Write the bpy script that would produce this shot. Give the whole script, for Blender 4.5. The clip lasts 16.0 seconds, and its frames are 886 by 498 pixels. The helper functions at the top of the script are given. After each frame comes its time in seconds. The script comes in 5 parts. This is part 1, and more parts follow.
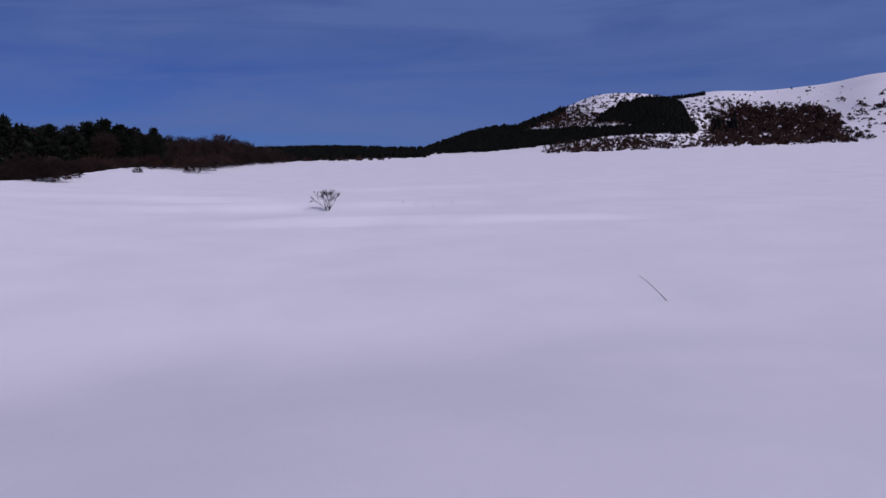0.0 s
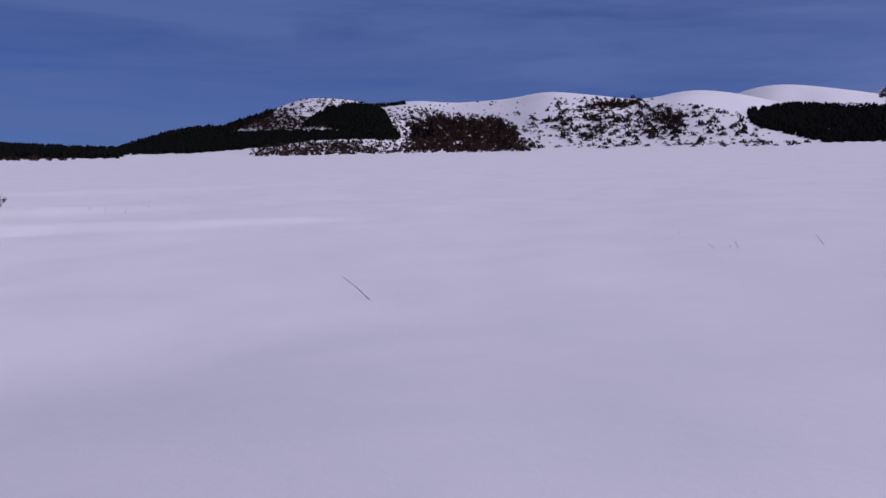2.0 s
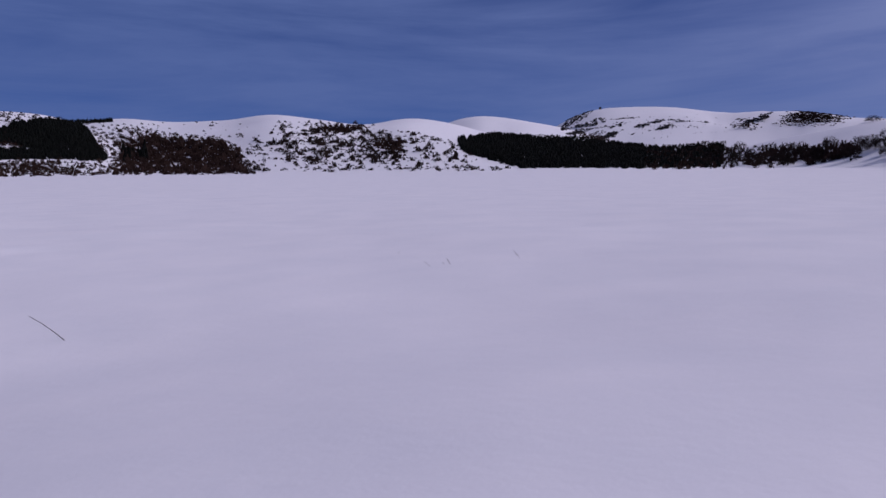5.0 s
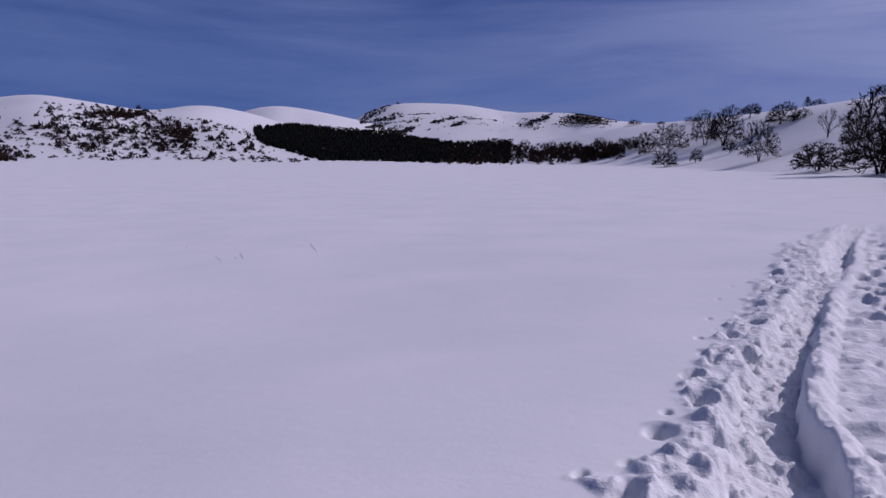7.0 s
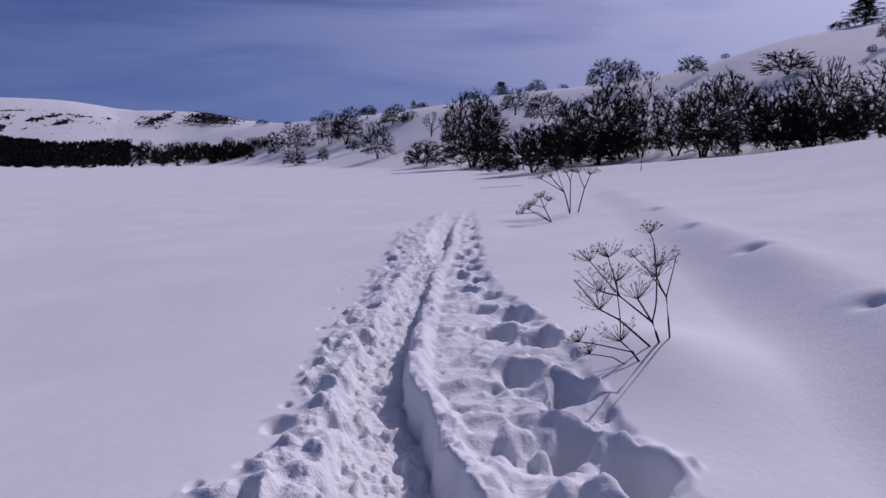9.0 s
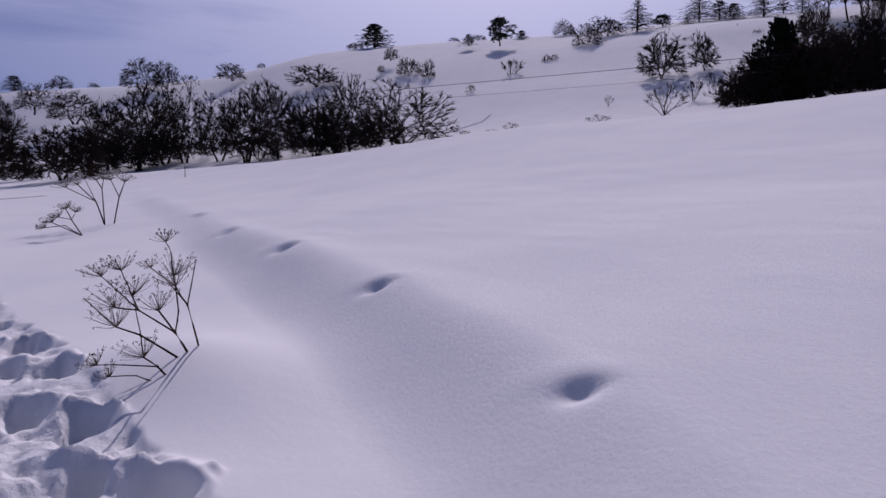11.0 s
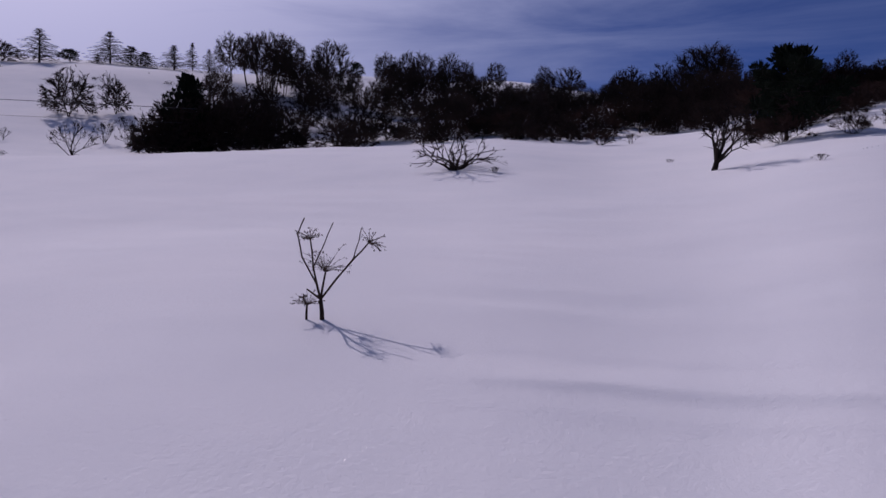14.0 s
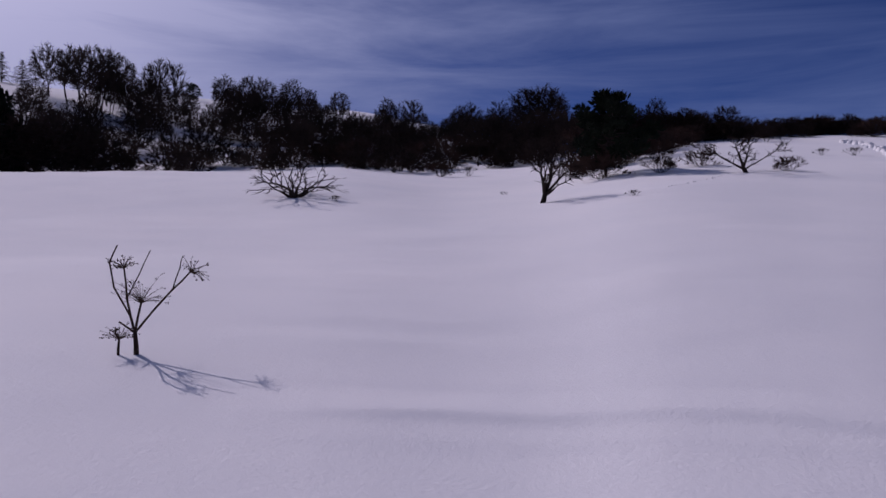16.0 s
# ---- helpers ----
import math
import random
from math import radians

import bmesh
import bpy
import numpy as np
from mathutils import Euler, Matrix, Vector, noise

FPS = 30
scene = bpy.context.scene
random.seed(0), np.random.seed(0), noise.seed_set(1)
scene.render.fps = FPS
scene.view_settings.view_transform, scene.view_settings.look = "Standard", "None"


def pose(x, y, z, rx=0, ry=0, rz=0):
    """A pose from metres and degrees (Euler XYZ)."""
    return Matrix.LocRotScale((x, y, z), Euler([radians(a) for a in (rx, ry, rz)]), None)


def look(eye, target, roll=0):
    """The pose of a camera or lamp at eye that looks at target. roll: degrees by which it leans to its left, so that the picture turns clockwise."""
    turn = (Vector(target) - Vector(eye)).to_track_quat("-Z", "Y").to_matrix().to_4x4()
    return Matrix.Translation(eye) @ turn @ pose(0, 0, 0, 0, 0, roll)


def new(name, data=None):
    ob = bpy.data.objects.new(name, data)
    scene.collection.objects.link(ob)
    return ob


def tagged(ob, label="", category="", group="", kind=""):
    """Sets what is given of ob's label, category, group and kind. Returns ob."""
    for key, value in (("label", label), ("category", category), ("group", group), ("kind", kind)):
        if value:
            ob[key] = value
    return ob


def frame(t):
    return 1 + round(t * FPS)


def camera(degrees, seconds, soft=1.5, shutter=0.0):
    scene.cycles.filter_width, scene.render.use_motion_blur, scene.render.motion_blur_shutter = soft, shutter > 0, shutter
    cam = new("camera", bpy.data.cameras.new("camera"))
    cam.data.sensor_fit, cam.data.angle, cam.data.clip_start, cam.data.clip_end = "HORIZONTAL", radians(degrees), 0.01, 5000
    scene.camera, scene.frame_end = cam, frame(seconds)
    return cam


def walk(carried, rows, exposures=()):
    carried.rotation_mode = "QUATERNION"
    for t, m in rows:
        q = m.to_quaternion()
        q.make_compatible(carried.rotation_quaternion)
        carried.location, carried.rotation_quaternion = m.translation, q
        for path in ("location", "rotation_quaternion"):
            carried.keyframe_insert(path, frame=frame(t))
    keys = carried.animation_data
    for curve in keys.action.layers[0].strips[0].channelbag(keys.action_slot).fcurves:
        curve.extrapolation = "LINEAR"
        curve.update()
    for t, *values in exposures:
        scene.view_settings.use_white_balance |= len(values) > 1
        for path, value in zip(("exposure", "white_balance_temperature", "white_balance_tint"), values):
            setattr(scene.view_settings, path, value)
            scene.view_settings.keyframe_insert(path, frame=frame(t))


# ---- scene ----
# ---- camera: a hand-held turn on the spot, the lens about half a metre in front of the body ----
cam = camera(65.0, 16.0)
EYE, ARM = 1.60, 0.45
PATH = [
    (0.0, -0.18, -7.78, 1.76), (0.5, -9.04, -9.18, 2.25), (1.0, -14.16, -9.09, 2.19),
    (1.5, -18.70, -8.57, 1.21), (2.0, -23.56, -7.99, 0.65), (2.5, -27.92, -7.43, 0.32),
    (3.0, -31.32, -6.91, 0.24), (3.5, -34.41, -6.60, -0.00), (4.0, -38.14, -6.40, -0.29),
    (4.2, -39.64, -6.30, -0.14), (6.5, -57.77, -6.75, -0.57), (7.0, -61.92, -6.77, -0.81),
    (7.5, -66.32, -6.84, -0.67), (8.0, -75.85, -6.89, -0.78), (8.2, -79.82, -6.91, -0.48),
    (10.3, -109.49, -6.42, 0.99), (10.5, -113.87, -6.50, 0.89), (11.0, -127.13, -6.88, 1.15),
    (11.5, -138.77, -6.06, 1.55), (12.0, -148.12, -6.39, 2.16), (12.5, -156.22, -5.91, -0.04),
    (13.0, -163.36, -4.92, -1.35), (13.5, -167.70, -3.65, -1.12), (14.0, -172.29, -3.18, -1.04),
    (14.5, -176.65, -2.47, -1.16), (15.0, -180.69, -1.70, -1.80), (15.5, -183.59, -1.17, -0.99),
    (16.0, -185.08, -0.52, -1.47),
]
walk(
    cam,
    [(t, pose(-ARM * math.sin(radians(y)), ARM * math.cos(radians(y)), EYE, 90 + p, r, y)) for t, y, p, r in PATH],
    [(0.0, -1.08, 5540, 34), (3.5, -1.13, 5540, 34), (8.0, -1.16, 5510, 34), (10.5, -1.11, 5700, 33), (12.5, -1.15, 5700, 34), (14.5, -1.22, 5720, 35), (16.0, -1.24, 5740, 35)],
)

# ---- sky and sun ----
SUN_AZ, SUN_EL = -134.0, 39.0


def heading(az):
    """The flat direction at az degrees, counted to the left from straight ahead."""
    return Vector((-math.sin(radians(az)), math.cos(radians(az)), 0.0))


def node(tree, kind, **inputs):
    n = tree.nodes.new(kind)
    for key, value in inputs.items():
        n.inputs[key.replace("_", " ")].default_value = value
    return n


SUN_DIR = heading(SUN_AZ) * math.cos(radians(SUN_EL)) + Vector((0, 0, math.sin(radians(SUN_EL))))
sun = new("sun", bpy.data.lights.new("sun", "SUN"))
sun.data.energy, sun.data.angle, sun.data.color = 5.0, radians(0.6), (1.0, 0.90, 0.76)
sun.matrix_world = look(SUN_DIR * 50, (0, 0, 0))

world = bpy.data.worlds.new("winter_sky")
scene.world = world
world.use_nodes = True
wt = world.node_tree
wt.nodes.clear()
sky = wt.nodes.new("ShaderNodeTexSky")
sky.sky_type, sky.sun_disc = "NISHITA", False
sky.sun_elevation, sky.sun_rotation = radians(SUN_EL), radians(-SUN_AZ)
sky.altitude, sky.air_density, sky.dust_density, sky.ozone_density = 2200, 0.8, 0.1, 4.0
place = wt.nodes.new("ShaderNodeTexCoord")
parts_xyz = wt.nodes.new("ShaderNodeSeparateXYZ")
wt.links.new(place.outputs["Generated"], parts_xyz.inputs[0])


def wmath(op, a, b=None, c=None):
    n = wt.nodes.new("ShaderNodeMath")
    n.operation = op
    for i, v in enumerate((a, b, c)):
        if v is None:
            continue
        if isinstance(v, (int, float)):
            n.inputs[i].default_value = v
        else:
            wt.links.new(v, n.inputs[i])
    return n.outputs[0]


# thin high cloud in long level bands that lean a little, over a broad uneven veil
def stretched(scale, lean):
    m = wt.nodes.new("ShaderNodeMapping")
    m.inputs["Rotation"].default_value = (radians(lean), radians(lean * 0.6), 0)
    m.inputs["Scale"].default_value = scale
    wt.links.new(place.outputs["Generated"], m.inputs["Vector"])
    return m.outputs[0]


cloud = node(wt, "ShaderNodeTexNoise", Scale=1.9, Detail=6.0, Roughness=0.6, Distortion=0.5)
wt.links.new(stretched((1.0, 1.0, 8.0), 5.0), cloud.inputs["Vector"])
veil = node(wt, "ShaderNodeTexNoise", Scale=1.4, Detail=3.0, Roughness=0.5, Distortion=0.4)
wt.links.new(stretched((1.0, 1.0, 2.6), -9.0), veil.inputs["Vector"])
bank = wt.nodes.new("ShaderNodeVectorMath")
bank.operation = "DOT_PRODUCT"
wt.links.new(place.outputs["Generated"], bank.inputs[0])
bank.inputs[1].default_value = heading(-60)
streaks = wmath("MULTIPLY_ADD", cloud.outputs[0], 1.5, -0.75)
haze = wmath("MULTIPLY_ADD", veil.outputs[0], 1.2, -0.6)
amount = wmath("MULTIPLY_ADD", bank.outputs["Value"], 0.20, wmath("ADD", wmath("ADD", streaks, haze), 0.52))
# the sheet thins out overhead
high = wt.nodes.new("ShaderNodeMapRange")
high.interpolation_type = "SMOOTHSTEP"
for key, value in (("From Min", 0.40), ("From Max", 0.85), ("To Min", 1.0), ("To Max", 0.08)):
    high.inputs[key].default_value = value
wt.links.new(parts_xyz.outputs[2], high.inputs["Value"])
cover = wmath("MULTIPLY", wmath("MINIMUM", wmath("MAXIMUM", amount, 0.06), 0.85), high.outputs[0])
# cloud scatters the sunlight forward: brightest round the sun
dot = wt.nodes.new("ShaderNodeVectorMath")
dot.operation = "DOT_PRODUCT"
wt.links.new(place.outputs["Generated"], dot.inputs[0])
dot.inputs[1].default_value = SUN_DIR
near_sun = wmath("POWER", wmath("MAXIMUM", wmath("MULTIPLY_ADD", dot.outputs["Value"], 0.5, 0.5), 0.0), 13.0)
broad = wmath("POWER", wmath("MAXIMUM", wmath("MULTIPLY_ADD", dot.outputs["Value"], 0.5, 0.5), 0.0), 4.0)
def sky_sum(scalar, colour, plus):
    n = wt.nodes.new("ShaderNodeVectorMath")
    n.operation = "MULTIPLY_ADD"
    n.inputs[1].default_value = colour
    wt.links.new(scalar, n.inputs[0])
    if isinstance(plus, tuple):
        n.inputs[2].default_value = plus
    else:
        wt.links.new(plus, n.inputs[2])
    return n.outputs[0]


cloud_col = sky_sum(near_sun, (34.0, 30.4, 25.5), sky_sum(broad, (8.0, 7.4, 6.6), (4.9, 7.6, 14.0)))
deep = wt.nodes.new("ShaderNodeVectorMath")
deep.operation = "MULTIPLY"
deep.inputs[1].default_value = (0.46, 0.94, 1.70)
wt.links.new(sky.outputs[0], deep.inputs[0])
blend = wt.nodes.new("ShaderNodeMix")
blend.data_type = "RGBA"
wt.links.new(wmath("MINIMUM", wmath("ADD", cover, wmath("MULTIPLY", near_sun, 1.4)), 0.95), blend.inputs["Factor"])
wt.links.new(deep.outputs[0], blend.inputs["A"])
wt.links.new(cloud_col, blend.inputs["B"])
back = node(wt, "ShaderNodeBackground", Strength=0.0415)
wt.links.new(blend.outputs["Result"], back.inputs["Color"])
wout = wt.nodes.new("ShaderNodeOutputWorld")
wt.links.new(back.outputs[0], wout.inputs["Surface"])


# ---- materials ----
def material(name):
    m = bpy.data.materials.new(name)
    m.use_nodes = True
    return m, m.node_tree, m.node_tree.nodes["Principled BSDF"]


def ramp_of(tree, source, stops):
    n = tree.nodes.new("ShaderNodeValToRGB")
    el = n.color_ramp.elements
    while len(el) < len(stops):
        el.new(0.5)
    for e, (p, c) in zip(el, stops):
        e.position, e.color = p, (*c, 1.0)
    tree.links.new(source, n.inputs[0])
    return n.outputs[0]


def noise_tex(tree, coords, scale, detail=4.0, rough=0.55):
    n = node(tree, "ShaderNodeTexNoise", Scale=scale, Detail=detail, Roughness=rough)
    tree.links.new(coords, n.inputs["Vector"])
    return n.outputs[0]


def bumped(tree, bsdf, layers):
    """Chain of bump nodes: (height socket, strength, distance)."""
    last = None
    for h, s, d in layers:
        b = node(tree, "ShaderNodeBump", Strength=s, Distance=d)
        tree.links.new(h, b.inputs["Height"])
        if last:
            tree.links.new(last, b.inputs["Normal"])
        last = b.outputs[0]
    tree.links.new(last, bsdf.inputs["Normal"])
    return last


def snow_material():
    m, t, bsdf = material("snow")
    co = t.nodes.new("ShaderNodeTexCoord").outputs["Object"]
    broad = noise_tex(t, co, 0.35, 5.0)
    t.links.new(ramp_of(t, broad, [(0.3, (0.70, 0.715, 0.735)), (0.7, (0.76, 0.765, 0.775))]), bsdf.inputs["Base Color"])
    bsdf.inputs["Roughness"].default_value = 0.9
    bsdf.inputs["Specular IOR Level"].default_value = 0.08
    trod = t.nodes.new("ShaderNodeAttribute")
    trod.attribute_name = "trodden"
    churned = t.nodes.new("ShaderNodeMath")
    churned.operation = "MULTIPLY"
    t.links.new(noise_tex(t, co, 14.0, 3.0, 0.55), churned.inputs[0])
    t.links.new(trod.outputs["Fac"], churned.inputs[1])
    crust = t.nodes.new("ShaderNodeAttribute")
    crust.attribute_name = "crust"

    def crusted(height):
        n = t.nodes.new("ShaderNodeMath")
        n.operation = "MULTIPLY"
        t.links.new(height, n.inputs[0])
        t.links.new(crust.outputs["Fac"], n.inputs[1])
        return n.outputs[0]

    bumped(t, bsdf, [
        (noise_tex(t, co, 3.0, 3.0), 0.25, 0.03),
        (crusted(noise_tex(t, co, 28.0, 3.0)), 0.5, 0.008),
        (crusted(noise_tex(t, co, 150.0, 2.0, 0.7)), 0.65, 0.003),
        (churned.outputs[0], 0.7, 0.04),
    ])
    # ice crystals: a few flakes lie so that they flash
    cells = node(t, "ShaderNodeTexVoronoi", Scale=95.0)
    t.links.new(co, cells.inputs["Vector"])
    split = t.nodes.new("ShaderNodeSeparateColor")
    t.links.new(cells.outputs["Color"], split.inputs[0])

    def smath(op, a, b):
        n = t.nodes.new("ShaderNodeMath")
        n.operation = op
        for i, v in enumerate((a, b)):
            if isinstance(v, (int, float)):
                n.inputs[i].default_value = v
            else:
                t.links.new(v, n.inputs[i])
        return n.outputs[0]

    chosen = smath("GREATER_THAN", split.outputs[0], 0.66)
    small = smath("LESS_THAN", cells.outputs["Distance"], 0.11)
    lean = t.nodes.new("ShaderNodeVectorMath")
    lean.operation = "MULTIPLY_ADD"
    lean.inputs[1].default_value, lean.inputs[2].default_value = (1.5, 1.5, 0.0), (-0.75, -0.75, 0.9)
    t.links.new(cells.outputs["Color"], lean.inputs[0])
    unit = t.nodes.new("ShaderNodeVectorMath")
    unit.operation = "NORMALIZE"
    t.links.new(lean.outputs[0], unit.inputs[0])
    flash = node(t, "ShaderNodeBsdfGlossy", Roughness=0.2)
    t.links.new(unit.outputs[0], flash.inputs["Normal"])
    mix = t.nodes.new("ShaderNodeMixShader")
    t.links.new(smath("MULTIPLY", smath("MULTIPLY", chosen, small), 0.34), mix.inputs[0])
    t.links.new(bsdf.outputs[0], mix.inputs[1])
    t.links.new(flash.outputs[0], mix.inputs[2])
    t.links.new(mix.outputs[0], t.nodes["Material Output"].inputs["Surface"])
    return m


def plain_material(name, dark, light, scale, rough=0.85, bump=0.4, dist=0.01, vary=0.25):
    """Rough natural surface: noise between two colours, fine relief, and a small shift from object to object."""
    m, t, bsdf = material(name)
    co = t.nodes.new("ShaderNodeTexCoord").outputs["Object"]
    col = ramp_of(t, noise_tex(t, co, scale, 5.0), [(0.3, dark), (0.7, light)])
    info = t.nodes.new("ShaderNodeObjectInfo")
    hsv = t.nodes.new("ShaderNodeHueSaturation")
    span = t.nodes.new("ShaderNodeMapRange")
    span.inputs["To Min"].default_value, span.inputs["To Max"].default_value = 1 - vary, 1 + vary
    t.links.new(info.outputs["Random"], span.inputs["Value"])
    t.links.new(span.outputs[0], hsv.inputs["Value"])
    t.links.new(col, hsv.inputs["Color"])
    t.links.new(hsv.outputs[0], bsdf.inputs["Base Color"])
    bsdf.inputs["Roughness"].default_value = rough
    bsdf.inputs["Specular IOR Level"].default_value = 0.05
    bumped(t, bsdf, [(noise_tex(t, co, scale * 6, 3.0), bump, dist)])
    return m


SNOW = snow_material()
BARK = plain_material("bark", (0.014, 0.011, 0.009), (0.040, 0.030, 0.026), 3.0, 0.9, 0.6, 0.02)
TWIG = plain_material("twig_bark", (0.013, 0.009, 0.008), (0.036, 0.024, 0.020), 2.0)
RUSSET = plain_material("russet_twigs", (0.018, 0.011, 0.009), (0.048, 0.028, 0.022), 2.0)
NEEDLE = plain_material("needles", (0.004, 0.006, 0.004), (0.014, 0.019, 0.012), 4.0)
DRY = plain_material("dry_stalk", (0.020, 0.013, 0.010), (0.058, 0.038, 0.028), 30.0, 0.8, 0.4, 0.002)
SEED = plain_material("dry_seed", (0.028, 0.016, 0.011), (0.080, 0.048, 0.032), 40.0, 0.85, 0.3, 0.002)
PALE = plain_material("grey_bark", (0.10, 0.085, 0.075), (0.22, 0.19, 0.17), 12.0, 0.9, 0.5, 0.005)
WIRE = plain_material("galvanised_wire", (0.03, 0.03, 0.032), (0.06, 0.06, 0.065), 20.0, 0.6, 0.2, 0.001)
ROCK = plain_material("dark_rock", (0.014, 0.013, 0.014), (0.045, 0.040, 0.039), 0.06, 0.95, 0.6, 0.3)


# ---- the lie of the land ----
def lattice(ix, iy, seed):
    h = (ix * 374761393 + iy * 668265263 + seed * 974634777) & 0x7FFFFFFF
    h = ((h ^ (h >> 13)) * 1274126177) & 0x7FFFFFFF
    return ((h ^ (h >> 16)) & 0xFFFF) / 65535.0 * 2 - 1


def rumple(x, y, size, seed=0, octaves=1):
    """Smooth noise between -1 and 1, its bumps about size metres across."""
    total, amp = np.zeros(np.broadcast(x, y).shape), 1.0
    x, y = 0.94 * np.asarray(x) - 0.34 * np.asarray(y), 0.34 * np.asarray(x) + 0.94 * np.asarray(y)
    for o in range(octaves):
        u, v = np.asarray(x) / size, np.asarray(y) / size
        iu, iv = np.floor(u).astype(np.int64), np.floor(v).astype(np.int64)
        fu, fv = u - iu, v - iv
        fu, fv = fu * fu * (3 - 2 * fu), fv * fv * (3 - 2 * fv)
        a, b = lattice(iu, iv, seed + o), lattice(iu + 1, iv, seed + o)
        c, d = lattice(iu, iv + 1, seed + o), lattice(iu + 1, iv + 1, seed + o)
        total += amp * ((a * (1 - fu) + b * fu) * (1 - fv) + (c * (1 - fu) + d * fu) * fv)
        size, amp = size * 0.47, amp * 0.5
        x, y = 0.80 * x - 0.60 * y + 17.3, 0.60 * x + 0.80 * y - 9.1
    return total


def ease(x, lo, hi):
    u = np.clip((x - lo) / (hi - lo), 0, 1)
    return u * u * (3 - 2 * u)


def keyed(az, pairs, spread=1.4):
    """A smooth value over the compass from (az, value) pairs, az falling to the right."""
    a = np.array([p[0] for p in pairs][::-1], float)
    v = np.array([p[1] for p in pairs][::-1], float)
    soft = [np.interp(az + s * spread, a, v) for s in (-1, -0.67, -0.33, 0, 0.33, 0.67, 1)]
    return sum(soft) / 7


# how far the near snow reaches before it drops out of sight, and how high that edge stands in degrees
EDGE_R = [(35, 60), (28.5, 62), (26.5, 105), (22, 130), (10, 320), (0, 380), (-70, 340), (-80, 210), (-90, 110), (-98, 72), (-107, 58),
          (-118, 42), (-135, 33), (-150, 31), (-178, 38), (-196, 45), (-206, 52), (-214, 60), (-240, 60), (-325, 55)]
EDGE_EL = [(35, -0.8), (30.5, -0.95), (28.6, -1.15), (26.6, -0.15), (22, -0.30), (10, -0.24), (0, -0.32), (-10, -0.08), (-30, 0.06), (-50, 0.28), (-76, 0.30),
           (-86, -0.02), (-96, -0.5), (-101, -0.3), (-107, 0.16), (-115, 0.62), (-126, 2.05), (-135, 2.85), (-145, 3.1), (-155, 3.7),
           (-168, 4.55), (-178, 5.5), (-188, 5.9), (-194, 6.6), (-200, 8.1), (-206, 8.5), (-217, 8.3), (-240, 6), (-325, -1.0)]
FLAT_R = [(35, 8), (-95, 9), (-110, 8), (-120, 6.0), (-138, 4.4), (-152, 2.6), (-162, 2.0), (-185, 1.8), (-215, 2.5), (-240, 5), (-325, 8)]
DIP = [(35, -1.2), (0, -1.4), (-40, -1.25), (-62, -0.9), (-80, -0.45), (-92, -0.3), (-105, -0.12), (-125, 0.0), (-138, 0.0), (-215, 0.0), (-260, -0.5), (-325, -1.2)]

BOW = [(35, 1.6), (-90, 1.6), (-115, 1.6), (-130, 1.3), (-150, 1.0), (-325, 1.0)]

# hills: foot and crest in metres from the middle, the crest's height in degrees
NEAR_HILL = (
    [(-66, 330), (-74, 260), (-80, 190), (-88, 120), (-98, 82), (-110, 68), (-126, 62), (-150, 55), (-180, 58), (-200, 66), (-214, 80), (-240, 90)],
    [(-66, 800), (-76, 520), (-82, 400), (-90, 280), (-100, 200), (-115, 150), (-150, 150), (-180, 160), (-200, 170), (-240, 180)],
    [(-62, -1.0), (-70, 2.2), (-77, 3.4), (-84, 4.05), (-90, 4.75), (-96, 5.65), (-103, 6.2), (-109, 6.85), (-113, 7.7), (-117, 8.85), (-121, 9.25),
     (-127, 9.65), (-140, 9.95), (-147, 10.35), (-156, 10.2), (-164, 10.65), (-173, 10.2), (-178, 10.3), (-186, 9.2), (-196, 7.3), (-206, 7.6), (-215, 7.8), (-240, 5), (-252, -1)],
)
BUSH_HILL = (
    [(-8, 520), (-18, 470), (-40, 420), (-60, 420), (-75, 450)],
    [(-8, 1300), (-20, 1250), (-32, 1000), (-44, 1000), (-60, 1000), (-75, 1000)],
    [(-8, -1), (-13, 2.8), (-18, 3.75), (-21.7, 4.15), (-24, 3.82), (-29.6, 4.15), (-31.5, 4.72), (-35, 4.35), (-39.5, 3.75), (-41.5, 4.25),
     (-42.8, 4.5), (-46, 4.1), (-50, 3.0), (-53, 2.7), (-57, 2.35), (-63, 1.9), (-67, 1.9), (-72, 1.2), (-80, -1)],
)
WOOD_HILL = (
    [(8, 480), (-10, 440), (-22, 440)],
    [(8, 900), (-4, 880), (-12, 860), (-22, 860)],
    [(5, -1), (1.4, 0.35), (-0.2, 0.85), (-2.4, 1.6), (-4.3, 1.9), (-6.2, 1.95), (-8.2, 2.65), (-10.25, 3.4), (-11.5, 4.05), (-13, 4.38), (-16.6, 4.15), (-18, 3.8), (-19.5, 2.7), (-21.5, 1.6), (-24, -0.2), (-28, -1)],
)
FAR_DOME = (
    [(-40, 1300), (-62, 1300)],
    [(-40, 1750), (-62, 1750)],
    [(-41, -1), (-45, 3.7), (-47.3, 4.5), (-48.6, 4.6), (-50, 4.55), (-51.8, 4.22), (-53.7, 3.9), (-55.2, 3.6), (-57.4, 3.05), (-61, 2.0), (-66, -1)],
)
MOUNTAIN = (
    [(-48, 1900), (-90, 1700)],
    [(-48, 2900), (-66, 2800), (-80, 2300), (-90, 2300)],
    [(-49, -1), (-53, 2.6), (-55, 3.85), (-57.4, 4.95), (-60.8, 5.12), (-64, 5.0), (-66, 4.6), (-67.5, 4.35), (-70, 4.48), (-73.5, 4.25), (-75.5, 3.75), (-80, 3.5), (-90, -1)],
)
